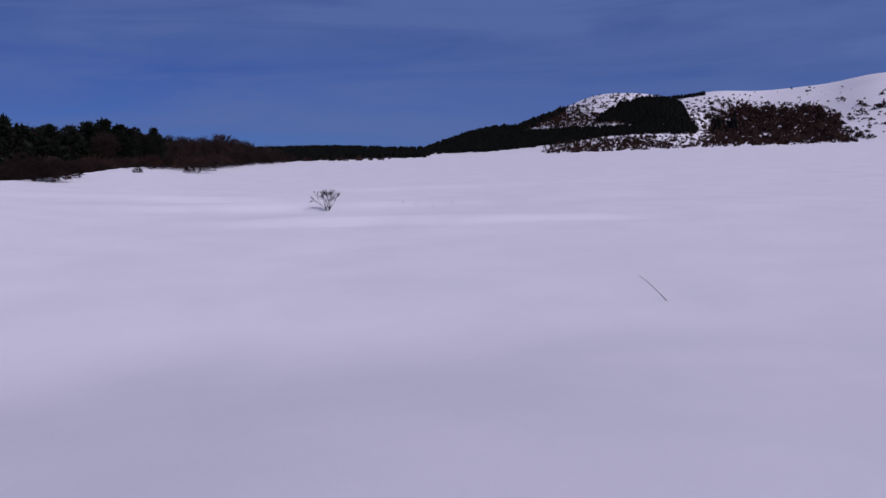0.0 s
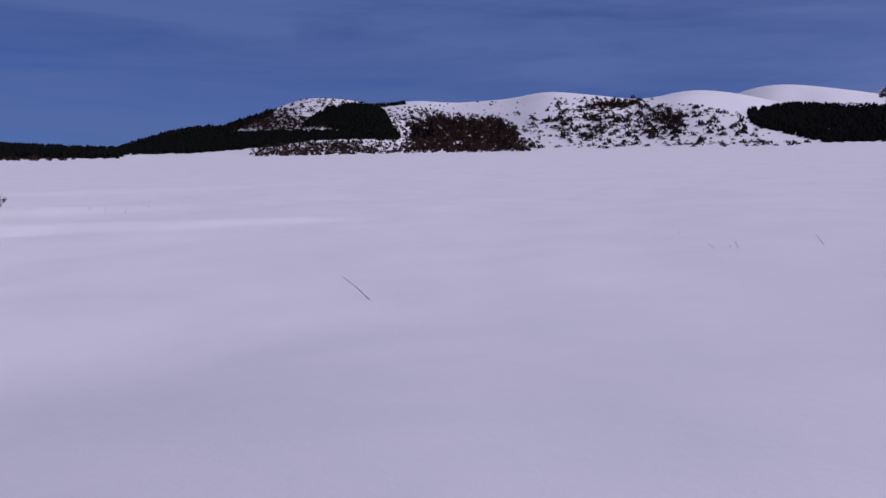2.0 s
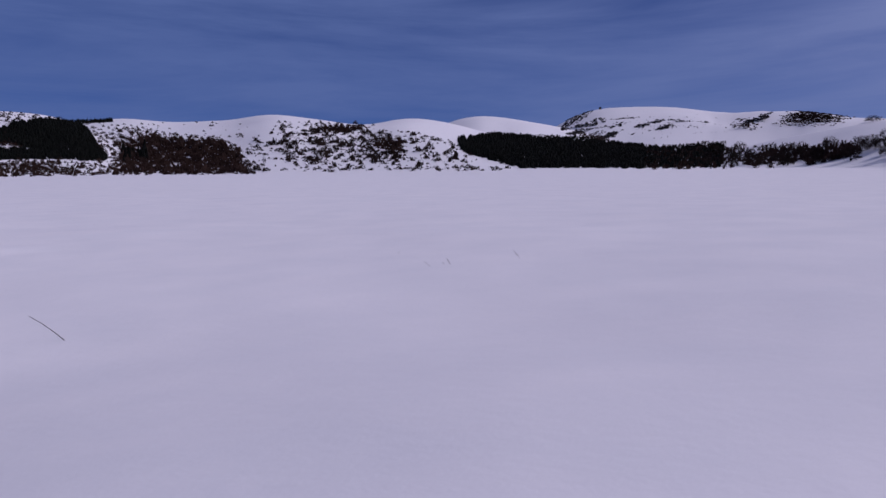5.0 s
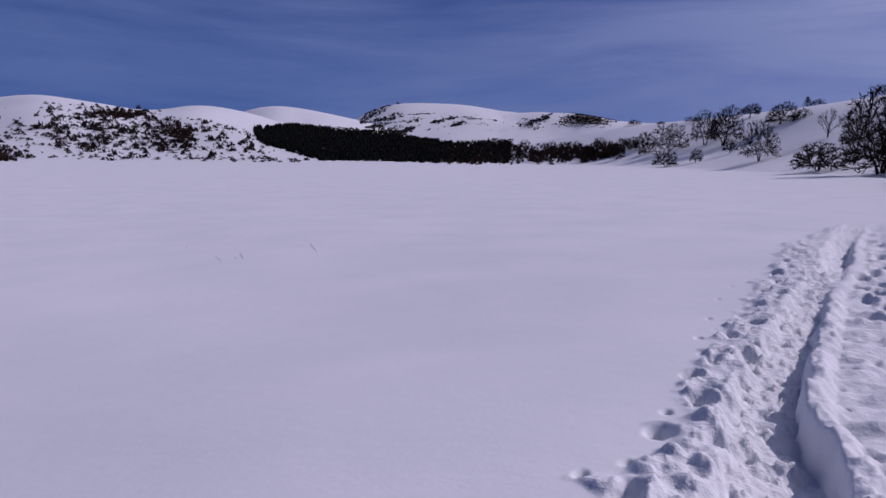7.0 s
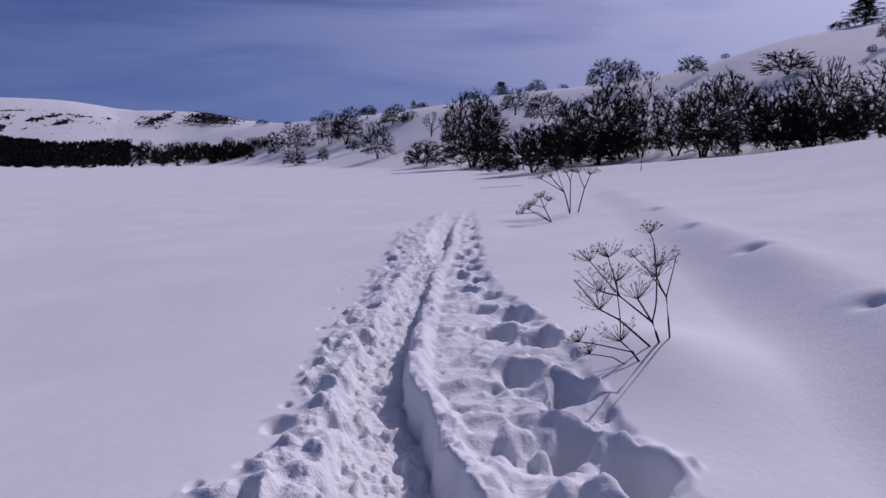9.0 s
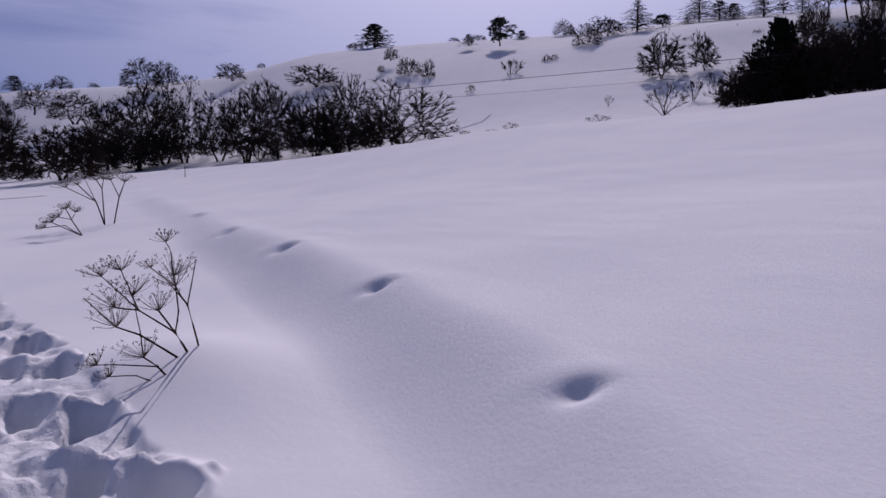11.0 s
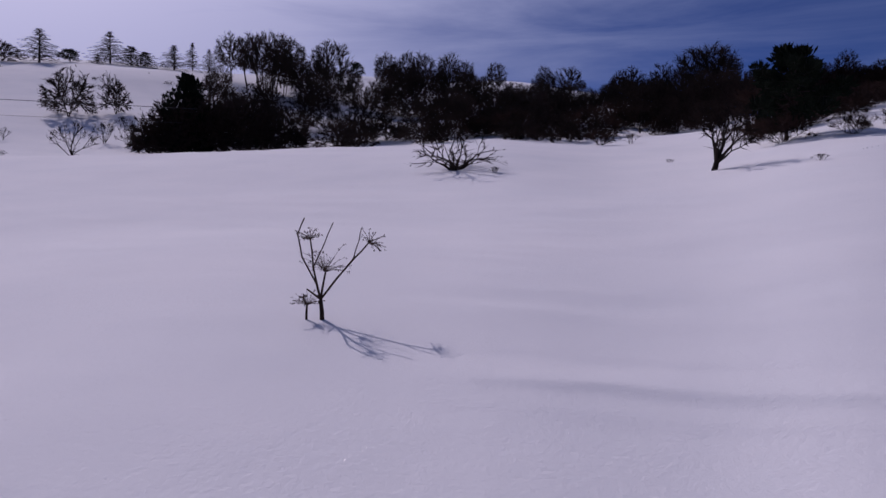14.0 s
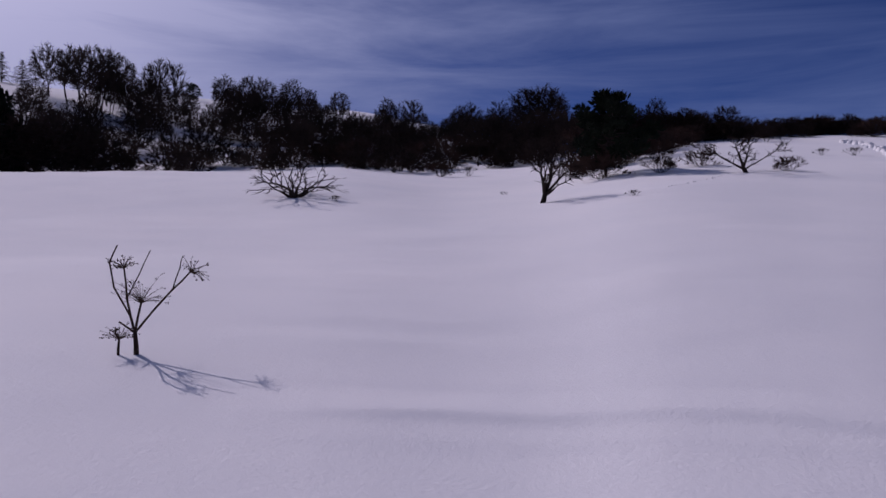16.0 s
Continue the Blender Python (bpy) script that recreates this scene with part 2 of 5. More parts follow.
FAR_WOODS = (
    [(40, 420), (-6, 420)],
    [(40, 640), (-6, 640)],
    [(40, 0.8), (20, 0.6), (9, 0.55), (1, 0.2), (-6, -0.2)],
)
HILLS = (NEAR_HILL, BUSH_HILL, WOOD_HILL, FAR_DOME, MOUNTAIN, FAR_WOODS)


def run_of(x, pairs):
    """A smooth line along x from (x, value) pairs."""
    a, v = [p[0] for p in pairs], [p[1] for p in pairs]
    return sum(np.interp(x + d, a, v) for d in (-0.5, -0.25, 0, 0.25, 0.5)) / 5


# the trodden trail runs off to the right of the first view: foot of the rut's steep side, the rut's width, and the outer edges
RUT = [(-9, -0.9), (3.0, -0.36), (3.9, -0.12), (4.86, 0.02), (5.8, 0.15), (7.2, 0.18), (10.1, 0.05), (12.8, -0.10), (16, -0.46), (18, -0.60), (21, -0.70), (24, -0.98), (28, -1.35), (34, -2.2)]
RUT_WIDE = [(-9, 0.64), (4.0, 0.62), (5.6, 0.56), (7.2, 0.50), (10, 0.46), (14, 0.42), (18, 0.52), (24, 0.5)]
RUT_DEEP = [(-9, 0.30), (3.4, 0.31), (4.4, 0.30), (5.6, 0.28), (7.0, 0.25), (9.0, 0.20), (12.0, 0.14), (13.2, 0.06), (15.8, 0.06), (17.0, 0.32), (20.5, 0.32), (22.5, 0.10), (28, 0.06)]
LEFT_EDGE = [(-9, 1.4), (3.9, 1.08), (4.9, 1.03), (6.7, 1.08), (10, 1.04), (13.6, 0.98), (21, 0.72), (25, 0.0), (29, -0.6)]
RIGHT_EDGE = [(-9, -1.7), (3.8, -1.30), (4.7, -1.20), (6.7, -1.28), (8.7, -1.25), (10.5, -1.10), (13, -1.05), (16.8, -1.25), (19.3, -1.40), (24, -1.70), (29, -1.9)]
# boot holes on the far side of the rut, and smaller ones on the near side
BOOT_HOLES = [(3.05, -1.12), (3.45, -0.72), (3.92, -1.08), (4.42, -0.84), (5.32, -1.00), (5.98, -0.74), (6.95, -1.07), (7.56, -0.76), (8.68, -1.03), (9.16, -0.68), (10.27, -0.90), (10.85, -0.61),
              (11.8, -0.86), (12.35, -0.59), (13.2, -0.84), (13.6, -0.56), (14.2, -0.88), (14.85, -0.62), (15.5, -0.84), (16.3, -1.02), (17.0, -0.86), (17.9, -1.12), (18.7, -0.96), (19.6, -1.2), (20.6, -1.04), (21.5, -1.34), (22.6, -1.2)]
SIDE_HOLES = [(3.2, 0.72), (3.75, 0.95), (4.93, 0.66), (4.93, 0.99), (5.84, 0.88), (6.6, 1.05), (7.28, 0.95), (7.88, 0.73), (8.75, 0.95), (9.66, 0.76), (10.4, 0.92), (11.3, 0.87), (11.9, 0.60),
              (12.7, 0.82), (13.7, 0.66), (14.8, 0.73), (15.7, 0.55), (16.6, 0.68), (17.7, 0.40), (18.6, 0.60), (20.0, 0.45), (21.5, 0.35)]
PAW_MARKS = [(3.98, 1.24), (8.5, 1.25), (9.2, 1.16), (10.1, 1.34), (11.75, 1.42), (13.25, 1.36), (15.2, 1.28), (17.2, 1.14), (19.2, 1.02)]
rng = random.Random(7)
PRINTS = []  # x, y, half length, half width, depth
for k, (x, y) in enumerate(BOOT_HOLES):
    size = 1.12 if x < 8 else 1.0 if x < 11 else 0.85
    PRINTS.append((x, y, 0.27 * size * rng.uniform(0.85, 1.1), 0.185 * size * rng.uniform(0.85, 1.1), 0.26 * size * rng.uniform(0.8, 1.1)))
    if x < 16:
        PRINTS.append((x + rng.uniform(0.2, 0.5), y + rng.uniform(0.22, 0.36), rng.uniform(0.05, 0.10), rng.uniform(0.05, 0.08), rng.uniform(0.03, 0.06)))
for x, y in SIDE_HOLES:
    PRINTS.append((x, y, rng.uniform(0.15, 0.20), rng.uniform(0.09, 0.13), rng.uniform(0.13, 0.18)))
    PRINTS.append((x + rng.uniform(0.25, 0.55), y + rng.uniform(-0.16, 0.12), rng.uniform(0.05, 0.09), rng.uniform(0.04, 0.07), rng.uniform(0.04, 0.08)))
for x, y in PAW_MARKS:
    PRINTS.append((x, y, 0.085, 0.045, 0.06))
for k in range(13):
    PRINTS.append((3.2 + 0.62 * k + rng.uniform(-0.15, 0.15), float(run_of(3.2 + 0.62 * k, RUT)) - 0.27, 0.07, 0.035, 0.05))

# the drifted-over old track: a low bank with soft hollows along its brow
OLD_TRACK = []
OLD_SIGHT = [(-138.9, 19.4), (-121.7, 10.8), (-114.2, 7.0), (-109.9, 5.1), (-107.6, 3.4), (-105.4, 2.3)]


def old_line(x):
    p = np.array(OLD_TRACK)
    at, to = np.r_[-6.0, 0.0, 1.5, 2.2, p[:, 0], 60], np.r_[1.5, -1.4, -2.2, -2.6, p[:, 1], -12.5]
    return sum(np.interp(x + d, at, to) for d in (-0.6, -0.3, 0, 0.3, 0.6)) / 5


def trail_zones(x, y):
    """How far a place lies in the churned near side, in the rut, on the ridge beside it and on the trodden far side."""
    wob = 0.05 * rumple(x, y, 0.32, 61, 2)
    foot = run_of(x, RUT) + 0.8 * wob + 0.035 * rumple(x, y, 0.55, 63, 2) + 0.022 * rumple(x, y, 0.12, 65, 2)
    lip = foot + run_of(x, RUT_WIDE) + wob
    left, right = run_of(x, LEFT_EDGE), run_of(x, RIGHT_EDGE)
    churn = ease(y, lip - 0.10, lip + 0.06) * (1 - ease(y, left - 0.16 + 4.0 * wob, left + 0.04 + 4.0 * wob))
    rut = ease(y, foot - 0.04, foot + 0.03) * (1 - ease(y, lip - 0.05, lip + 0.06))
    ridge = np.exp(-(((y - foot + 0.10) / 0.12) ** 4)) * (1 - ease(x, 11.5, 13.5))
    far = ease(y, right - 0.06 + 2.0 * wob, right + 0.08 + 2.0 * wob) * (1 - ease(y, foot - 0.27, foot - 0.14))
    return churn, rut, ridge, far


def details(x, y):
    """Drifts, the bank, the trail and its prints: everything within forty metres that is finer than the land itself."""
    r = np.hypot(x, y)
    z = np.zeros(x.shape)
    # wind-worn surface
    z += 0.028 * rumple(x, y, 3.3, 3, 2) * ease(r, 1.5, 5) * (1 - ease(r, 40, 160))
    z += 0.06 * rumple(x + 0.5 * y, y - 0.4 * x, 9.0, 11, 2) * ease(r, 4, 10) * (1 - ease(r, 80, 250))
    south = ease(-y, 2.0, 6.0)
    z += 0.012 * rumple(x * 0.45 + y * 0.2, y * 1.0, 0.8, 21, 2) * south * (1 - ease(r, 14, 30))
    # long low drifts on the field
    for cx, cy, lx, ly, h, a in ((-9, 39, 9, 1.6, 0.38, 10), (3.0, 30, 6, 1.3, 0.20, -4), (-4.5, 31, 5, 1.2, 0.30, 4), (11, 34, 7, 1.8, 0.14, -18),
                                 (-2, 58, 14, 2.0, 0.25, 5), (-17, 46, 9, 1.5, 0.3, 10), (-0.5, -6.2, 2.2, 0.5, 0.025, 6)):
        c, s = math.cos(radians(a)), math.sin(radians(a))
        u, v = (x - cx) * c + (y - cy) * s, -(x - cx) * s + (y - cy) * c
        v = v * np.where(v < 0, 1.6, 0.6)
        z += h * np.exp(-((u / lx) ** 2) - (v / ly) ** 2)
    # wind ripples in front of the dry stems
    for base, tall in ((-4.52, 0.046), (-4.12, 0.014), (-5.15, 0.012)):
        v = y - base - 0.07 * (x + 0.2) ** 2 - 0.06 * rumple(x, y, 1.1, 23, 2)
        z += tall * np.exp(-((v / np.where(v > 0, 0.13, 0.42)) ** 2)) * ease(x, -5.5, -2.0) * (1 - ease(x, -0.4, 0.9)) * (0.7 + 0.3 * rumple(x, y, 0.8, 27))
    # the bank along the old track
    off = y - old_line(x)
    along = ease(x, -2.5, 3.2) * (1 - 0.65 * ease(x, 9, 22)) * (1 - ease(x, 26, 40))
    z += along * (0.40 * (1 - ease(off, -0.4, 0.95)) * np.maximum(ease(off, -10.0, -0.8), ease(-off, 11.0, 24.0)) + 0.04 * ease(x, 2.2, 4.5) * np.exp(-((off + 0.35) / 0.5) ** 2))
    for hx, hy in OLD_TRACK[:5]:
        k = 1.0 + 0.045 * max(hx - 3.5, 0.0)
        u, v = (x - hx) / k, (y - hy + 0.1) / k
        u, v = u * 0.85 + v * 0.5, -u * 0.5 + v * 0.85
        deep = 0.068 + 0.045 / (1 + np.exp(np.clip(-v / 0.04, -60, 60)))
        z -= 0.072 * k * np.exp(-((u / 0.125) ** 2) - (v / deep) ** 2)
        z += 0.018 * k * np.exp(-((u - 0.10) / 0.30) ** 2 - ((v + 0.20) / 0.14) ** 2)
    # mound behind the dry hogweed
    z += 0.22 * np.exp(-((x - 6.1) / 1.2) ** 2 - ((y + 1.95) / 0.75) ** 2)
    # trail
    m = (np.abs(y) < 8) & (x > -9) & (x < 36)
    if m.any():
        xs, ys = x[m], y[m]
        run = ease(xs, 0.4, 2.4) * (1 - ease(xs, 26, 29))
        churn, rut, ridge, far = trail_zones(xs, ys)
        lumps = 0.040 * rumple(xs, ys, 0.34, 41, 1) + 0.026 * rumple(xs, ys, 0.13, 51, 2)
        crumbs = np.maximum(rumple(xs, ys, 0.085, 81, 2) - 0.15, 0)
        blocks = np.maximum(rumple(xs, ys, 0.21, 85, 2) - 0.25, 0)
        zz = churn * (0.025 + lumps + 0.03 * crumbs + 0.045 * blocks)
        zz += ridge * (0.045 + lumps * (0.8 - 0.4 * ease(xs, 4.6, 5.6)) + 0.030 * rumple(xs, ys, 0.28, 43, 2) + 0.03 * crumbs + 0.016 * rumple(xs, ys, 0.09, 44, 2))
        zz += far * (-0.060 + (0.032 * rumple(xs, ys, 0.42, 45, 1) + 0.024 * rumple(xs, ys, 0.20, 47, 2) + 0.06 * blocks) * (2.0 - ease(xs, 3.8, 6.5)) + 0.02 * lumps / 0.035 * (1 - ease(xs, 4.5, 6.0)))
        tilt = 1 - 0.60 * np.clip((ys - run_of(xs, RUT)) / run_of(xs, RUT_WIDE), 0, 1)
        floor = -run_of(xs, RUT_DEEP) * tilt + 0.030 * rumple(xs, ys, 0.11, 71, 3) + 0.06 * np.maximum(rumple(xs, ys, 0.075, 75, 2) - 0.1, 0) + 0.02 * rumple(xs, ys, 0.4, 73, 1)
        zz = zz * (1 - rut) + floor * rut
        warp = 0.26 * rumple(xs, ys, 0.17, 91, 2)
        for fx, fy, fl, fw, fd in PRINTS:
            near = (np.abs(xs - fx) < 0.6) & (np.abs(ys - fy) < 0.6)
            if not near.any():
                continue
            u, v = (xs[near] - fx) / fl, (ys[near] - fy) / fw
            q = np.sqrt(u * u + v * v) + warp[near] * (1.0 if fl > 0.1 else 1.8)
            zz[near] -= fd * (1 - ease(q, 0.10, 1.05))
            if fl > 0.1:
                # snow thrown up on the far rim of the hole
                zz[near] += (0.26 if fl > 0.2 else 0.22) * fd * np.exp(-((q - 1.22) / 0.26) ** 2) * ease(u - 0.5 * v, -0.2, 1.0)
        z[m] += zz * run
    return z


def land(az, r, fine=False):
    """Height of the snow at az degrees and r metres from the middle."""
    az, r = np.broadcast_arrays(np.asarray(az, float), np.asarray(r, float))
    x, y = -np.sin(np.radians(az)) * r, np.cos(np.radians(az)) * r
    rc, el = keyed(az, EDGE_R, 4), keyed(az, EDGE_EL, 3)
    r0, dip = keyed(az, FLAT_R, 14), keyed(az, DIP, 20)
    zc = EYE + rc * np.tan(np.radians(el))
    u = (r - r0) / np.maximum(rc - r0, 1.0)
    soft = 0.06
    rise = np.where(u < 1, soft * np.log1p(np.exp(np.clip(u / soft, -40, 40))), 1.0)
    rise = np.minimum(rise, 1.0) ** keyed(az, BOW, 8)
    z = dip * ease(r, 1.5, 12.5) * (1 - np.clip(u, 0, 1)) + np.where(u < 1, zc * rise, 0)
    over = np.maximum(r - rc, 0)
    z = np.where(u < 1, z, zc - np.minimum(over * over * 0.004, 0.03 * over + 0.02) - 0.0)
    z = np.where(r > rc, np.maximum(z, zc - 3.0), z)
    for k, (foot, crest, height) in enumerate(HILLS):
        a0, a1 = height[-1][0], height[0][0]
        inside = (az > a0) & (az < a1) & (r > 30)
        if not inside.any():
            continue
        aa, rr = az[inside], r[inside]
        f, c, e = keyed(aa, foot), keyed(aa, crest), keyed(aa, height)
        base = z[inside]
        low = keyed(aa, EDGE_EL) - 0.25
        w = (rr - f) / (c - f)
        climb = np.sin(np.clip(w, 0, 1) * np.pi / 2) ** 1.1
        bumps = rumple(x[inside], y[inside], 0.16 * (c[0] - f[0]) + 8, 100 + k, 3) * ease(w, 0.03, 0.35) * (1 - ease(w, 0.6, 0.9))
        rising = low + (e - low) * (climb + bumps * (0.11 if k == 0 else 0.07 if k < 5 else 0.03))
        top = EYE + c * np.tan(np.radians(e))
        h = EYE + rr * np.tan(np.radians(rising)) + 0.3 * np.minimum(rr - f, 0)
        h = np.where(w > 1, top - (top - EYE) * 0.55 * np.minimum((w - 1) ** 2 + 0.2 * (w - 1), 1.4), h)
        z[inside] = np.maximum(base, h)
    z = z * ease(r, 0.4, 2.7)
    if fine:
        near = r < 300
        z = z.copy()
        z[near] += details(x[near], y[near])
    return z


# the old track's hollows lie along falling lines of sight
for az, down in OLD_SIGHT:
    q = np.arange(2, 60, 0.05)
    p, e = heading(az), heading(-113.5) * ARM
    r = np.hypot(e.x + p.x * q, e.y + p.y * q)
    zq = land(np.full(q.shape, az), r) + 0.26
    i = int(np.argmax(zq >= EYE - q * math.tan(radians(down))))
    OLD_TRACK.append((e.x + p.x * q[i], e.y + p.y * q[i]))


def ground_z(x, y):
    r, az = math.hypot(x, y), math.degrees(math.atan2(-x, y))
    az = az - 360 if az > 35 else az
    return float(land(np.array([az]), np.array([r]), True)[0])


STEPS = np.concatenate([np.arange(2, 60, 0.1), np.geomspace(60, 3200, 900)])


def sight(az, el, start=2.0, facing=None):
    """Where the line of sight at az, el degrees from the lens meets the snow, past start metres, the body facing that way or another."""
    eye = heading(az if facing is None else facing) * ARM
    q = STEPS[STEPS >= start]
    x, y = eye.x - math.sin(radians(az)) * q, eye.y + math.cos(radians(az)) * q
    r = np.hypot(x, y)
    zl = land(np.full(r.shape, az), r, start < 60)
    line = EYE + q * math.tan(radians(el))
    hit = np.nonzero(zl >= line)[0]
    i = hit[0] if len(hit) else int(np.argmin(np.abs(zl - line) / q))
    return Vector((x[i], y[i], min(zl[i], line[i]) if len(hit) else zl[i])), float(q[i])


def make_ground():
    az = np.concatenate([np.arange(35, -66, -0.75), np.arange(-66, -112, -0.16), np.arange(-112, -150, -0.3), np.arange(-150, -222, -0.6), np.arange(-222, -325, -2.0)])
    r = np.concatenate([np.arange(0.3, 1.2, 0.1), 1.2 * 1.0124 ** np.arange(80), 3.2 * 1.007 ** np.arange(222), 15 * 1.012 ** np.arange(58), 30 * 1.027 ** np.arange(97), 400 * 1.035 ** np.arange(70)])
    n, k = len(az), len(r)
    A, Rr = np.meshgrid(az, r)
    z = land(A, Rr, True)
    x, y = -np.sin(np.radians(A)) * Rr, np.cos(np.radians(A)) * Rr
    verts = np.empty((n * k + 1, 3), np.float32)
    verts[:-1] = np.stack([x, y, z], -1).reshape(-1, 3)
    verts[-1] = (0, 0, float(z[0].mean()))
    i = np.arange(k - 1)[:, None] * n
    j = np.arange(n)[None, :]
    j2 = (j + 1) % n
    quads = np.stack([i + j, i + n + j, i + n + j2, i + j2], -1).reshape(-1, 4)[:, ::-1]
    tris = np.stack([np.full(n, n * k), np.arange(n), (np.arange(n) + 1) % n], -1)[:, ::-1]
    me = bpy.data.meshes.new("ground")
    me.vertices.add(len(verts))
    me.vertices.foreach_set("co", verts.ravel())
    loops = np.concatenate([quads.ravel(), tris.ravel()]).astype(np.int32)
    starts = np.concatenate([np.arange(len(quads)) * 4, len(quads) * 4 + np.arange(len(tris)) * 3]).astype(np.int32)
    me.loops.add(len(loops))
    me.loops.foreach_set("vertex_index", loops)
    me.polygons.add(len(starts))
    me.polygons.foreach_set("loop_start", starts)
    me.polygons.foreach_set("use_smooth", np.ones(len(starts), bool))
    me.update(calc_edges=True)
    me.validate()
    on = (np.abs(y) < 8) & (x > -9) & (x < 34)
    worn = np.zeros(x.shape)
    churn, rut, ridge, far = trail_zones(x[on], y[on])
    worn[on] = np.maximum(np.maximum(churn, rut), 0.55 * np.maximum(far, ridge)) * ease(x[on], 0.4, 2.4) * (1 - ease(x[on], 26, 29))
    me.attributes.new("trodden", "FLOAT", "POINT").data.foreach_set("value", np.r_[worn.ravel(), 0.0].astype(np.float32))
    # wind crust on the bank that faces away from the field
    crust = 0.3 + 0.7 * ease(-y - 0.25 * x, 0.3, 2.5)
    me.attributes.new("crust", "FLOAT", "POINT").data.foreach_set("value", np.r_[crust.ravel(), 0.3].astype(np.float32))
    me.materials.append(SNOW)
    return tagged(new("ground", me), "deep white snow over fields and hills with a trodden trail", "snow", kind="structure")


ground = make_ground()


# ---- meshes for plants ----
class Shape:
    """A growing list of corners and faces."""

    def __init__(self):
        self.v, self.f = [], []

    def tube(self, pts, radii, sides=4, cap=False):
        n0 = len(self.v)
        for i, p in enumerate(pts):
            d = (pts[min(i + 1, len(pts) - 1)] - pts[max(i - 1, 0)]).normalized()
            a = d.orthogonal().normalized()
            b = d.cross(a)
            for k in range(sides):
                t = 2 * math.pi * k / sides
                self.v.append(p + (a * math.cos(t) + b * math.sin(t)) * radii[i])
        for i in range(len(pts) - 1):
            for k in range(sides):
                q, w = n0 + i * sides, (k + 1) % sides
                self.f.append((q + k, q + w, q + sides + w, q + sides + k))
        if cap:
            self.f.append(tuple(n0 + (len(pts) - 1) * sides + k for k in range(sides)))

    def blade(self, p, d, side, length, width):
        """A thin leaf-like sliver with a little fold."""
        n = len(self.v)
        q = d.cross(side).normalized() * width * 0.25
        self.v += [p, p + d * length * 0.45 + side * width * 0.5 - q, p + d * length, p + d * length * 0.45 - side * width * 0.5 - q]
        self.f += [(n, n + 1, n + 2), (n, n + 2, n + 3)]

    def nub(self, p, r):
        n = len(self.v)
        self.v += [p + Vector(o) * r for o in ((1, 0, 0), (0, 1, 0), (-1, 0, 0), (0, -1, 0), (0, 0, 1.3), (0, 0, -1.3))]
        self.f += [(n, n + 1, n + 4), (n + 1, n + 2, n + 4), (n + 2, n + 3, n + 4), (n + 3, n, n + 4),
                   (n + 1, n, n + 5), (n + 2, n + 1, n + 5), (n + 3, n + 2, n + 5), (n, n + 3, n + 5)]

    def mesh(self, name, mat, smooth=True):
        me = bpy.data.meshes.new(name)
        me.from_pydata([tuple(p) for p in self.v], [], self.f)
        me.materials.append(mat)
        me.polygons.foreach_set("use_smooth", np.full(len(me.polygons), smooth))
        me.update()
        return me


def part(name, me, parent, label=""):
    ob = new(name, me)
    ob.parent = parent
    return tagged(ob, label)


def swerve(r, d, amount):
    return (d + Vector((r.uniform(-1, 1), r.uniform(-1, 1), r.uniform(-1, 1))) * amount).normalized()


def sliver(r, twigs, q, e, length, width):
    """A fine twig: one sliver drawn to a point."""
    w = e.orthogonal().normalized() * width
    w.rotate(Matrix.Rotation(r.uniform(0, 6.28), 3, e))
    n = len(twigs.v)
    twigs.v += [q + w, q - w, q + e * length]
    twigs.f.append((n, n + 1, n + 2))


def fork(r, wood, twigs, p, d, length, radius, level, plan):
    """A limb that bends, thins and parts into two or three, down to its twigs."""
    last, angle, shrink, lift, wander, thin, spray, ways, shoots, reach = plan
    if level >= last:
        for _ in range(spray):
            sliver(r, twigs, p - d * length * r.uniform(-0.1, 0.9), swerve(r, d + Vector((0, 0, lift)), 0.55), reach * r.uniform(0.5, 1.25), thin)
        return
    steps = 3 if level < 2 else 2 if level < 3 else 1
    pts = [p.copy()]
    for _ in range(steps):
        d = swerve(r, d + Vector((0, 0, lift)), wander)
        p = p + d * length / steps
        pts.append(p.copy())
    radii = [max(radius * (1 - 0.3 * i / steps), thin * 0.8) for i in range(steps + 1)]
    if level < 3:
        wood.tube(pts, radii, 6 if level == 0 else 4 if level < 2 else 3)
    else:
        w = d.orthogonal().normalized() * radii[0]
        w.rotate(Matrix.Rotation(r.uniform(0, 6.28), 3, d))
        n = len(twigs.v)
        twigs.v += [pts[0] + w, pts[0] - w, p - w * 0.7, p + w * 0.7]
        twigs.f.append((n, n + 1, n + 2, n + 3))
    turn = r.uniform(0, 6.28)
    n = r.choice(ways)
    for k in range(n):
        side = d.orthogonal().normalized()
        side.rotate(Matrix.Rotation(turn + 6.28 * k / n + r.uniform(-0.5, 0.5), 3, d))
        a = radians(angle) * r.uniform(0.6, 1.3) * (0.55 if k == 0 else 1.0)
        fork(r, wood, twigs, p, (d * math.cos(a) + side * math.sin(a)).normalized(), length * shrink * r.uniform(0.75, 1.15), radii[-1] * (0.82 if k == 0 else 0.64), level + 1, plan)
    if level > 0:
        for k in range(shoots):
            side = d.orthogonal().normalized()
            side.rotate(Matrix.Rotation(r.uniform(0, 6.28), 3, d))
            sliver(r, twigs, pts[0].lerp(pts[-1], r.uniform(0.15, 0.95)), swerve(r, d * 0.7 + side + Vector((0, 0, lift)), 0.3), reach * r.uniform(0.7, 1.5), thin * 1.1)


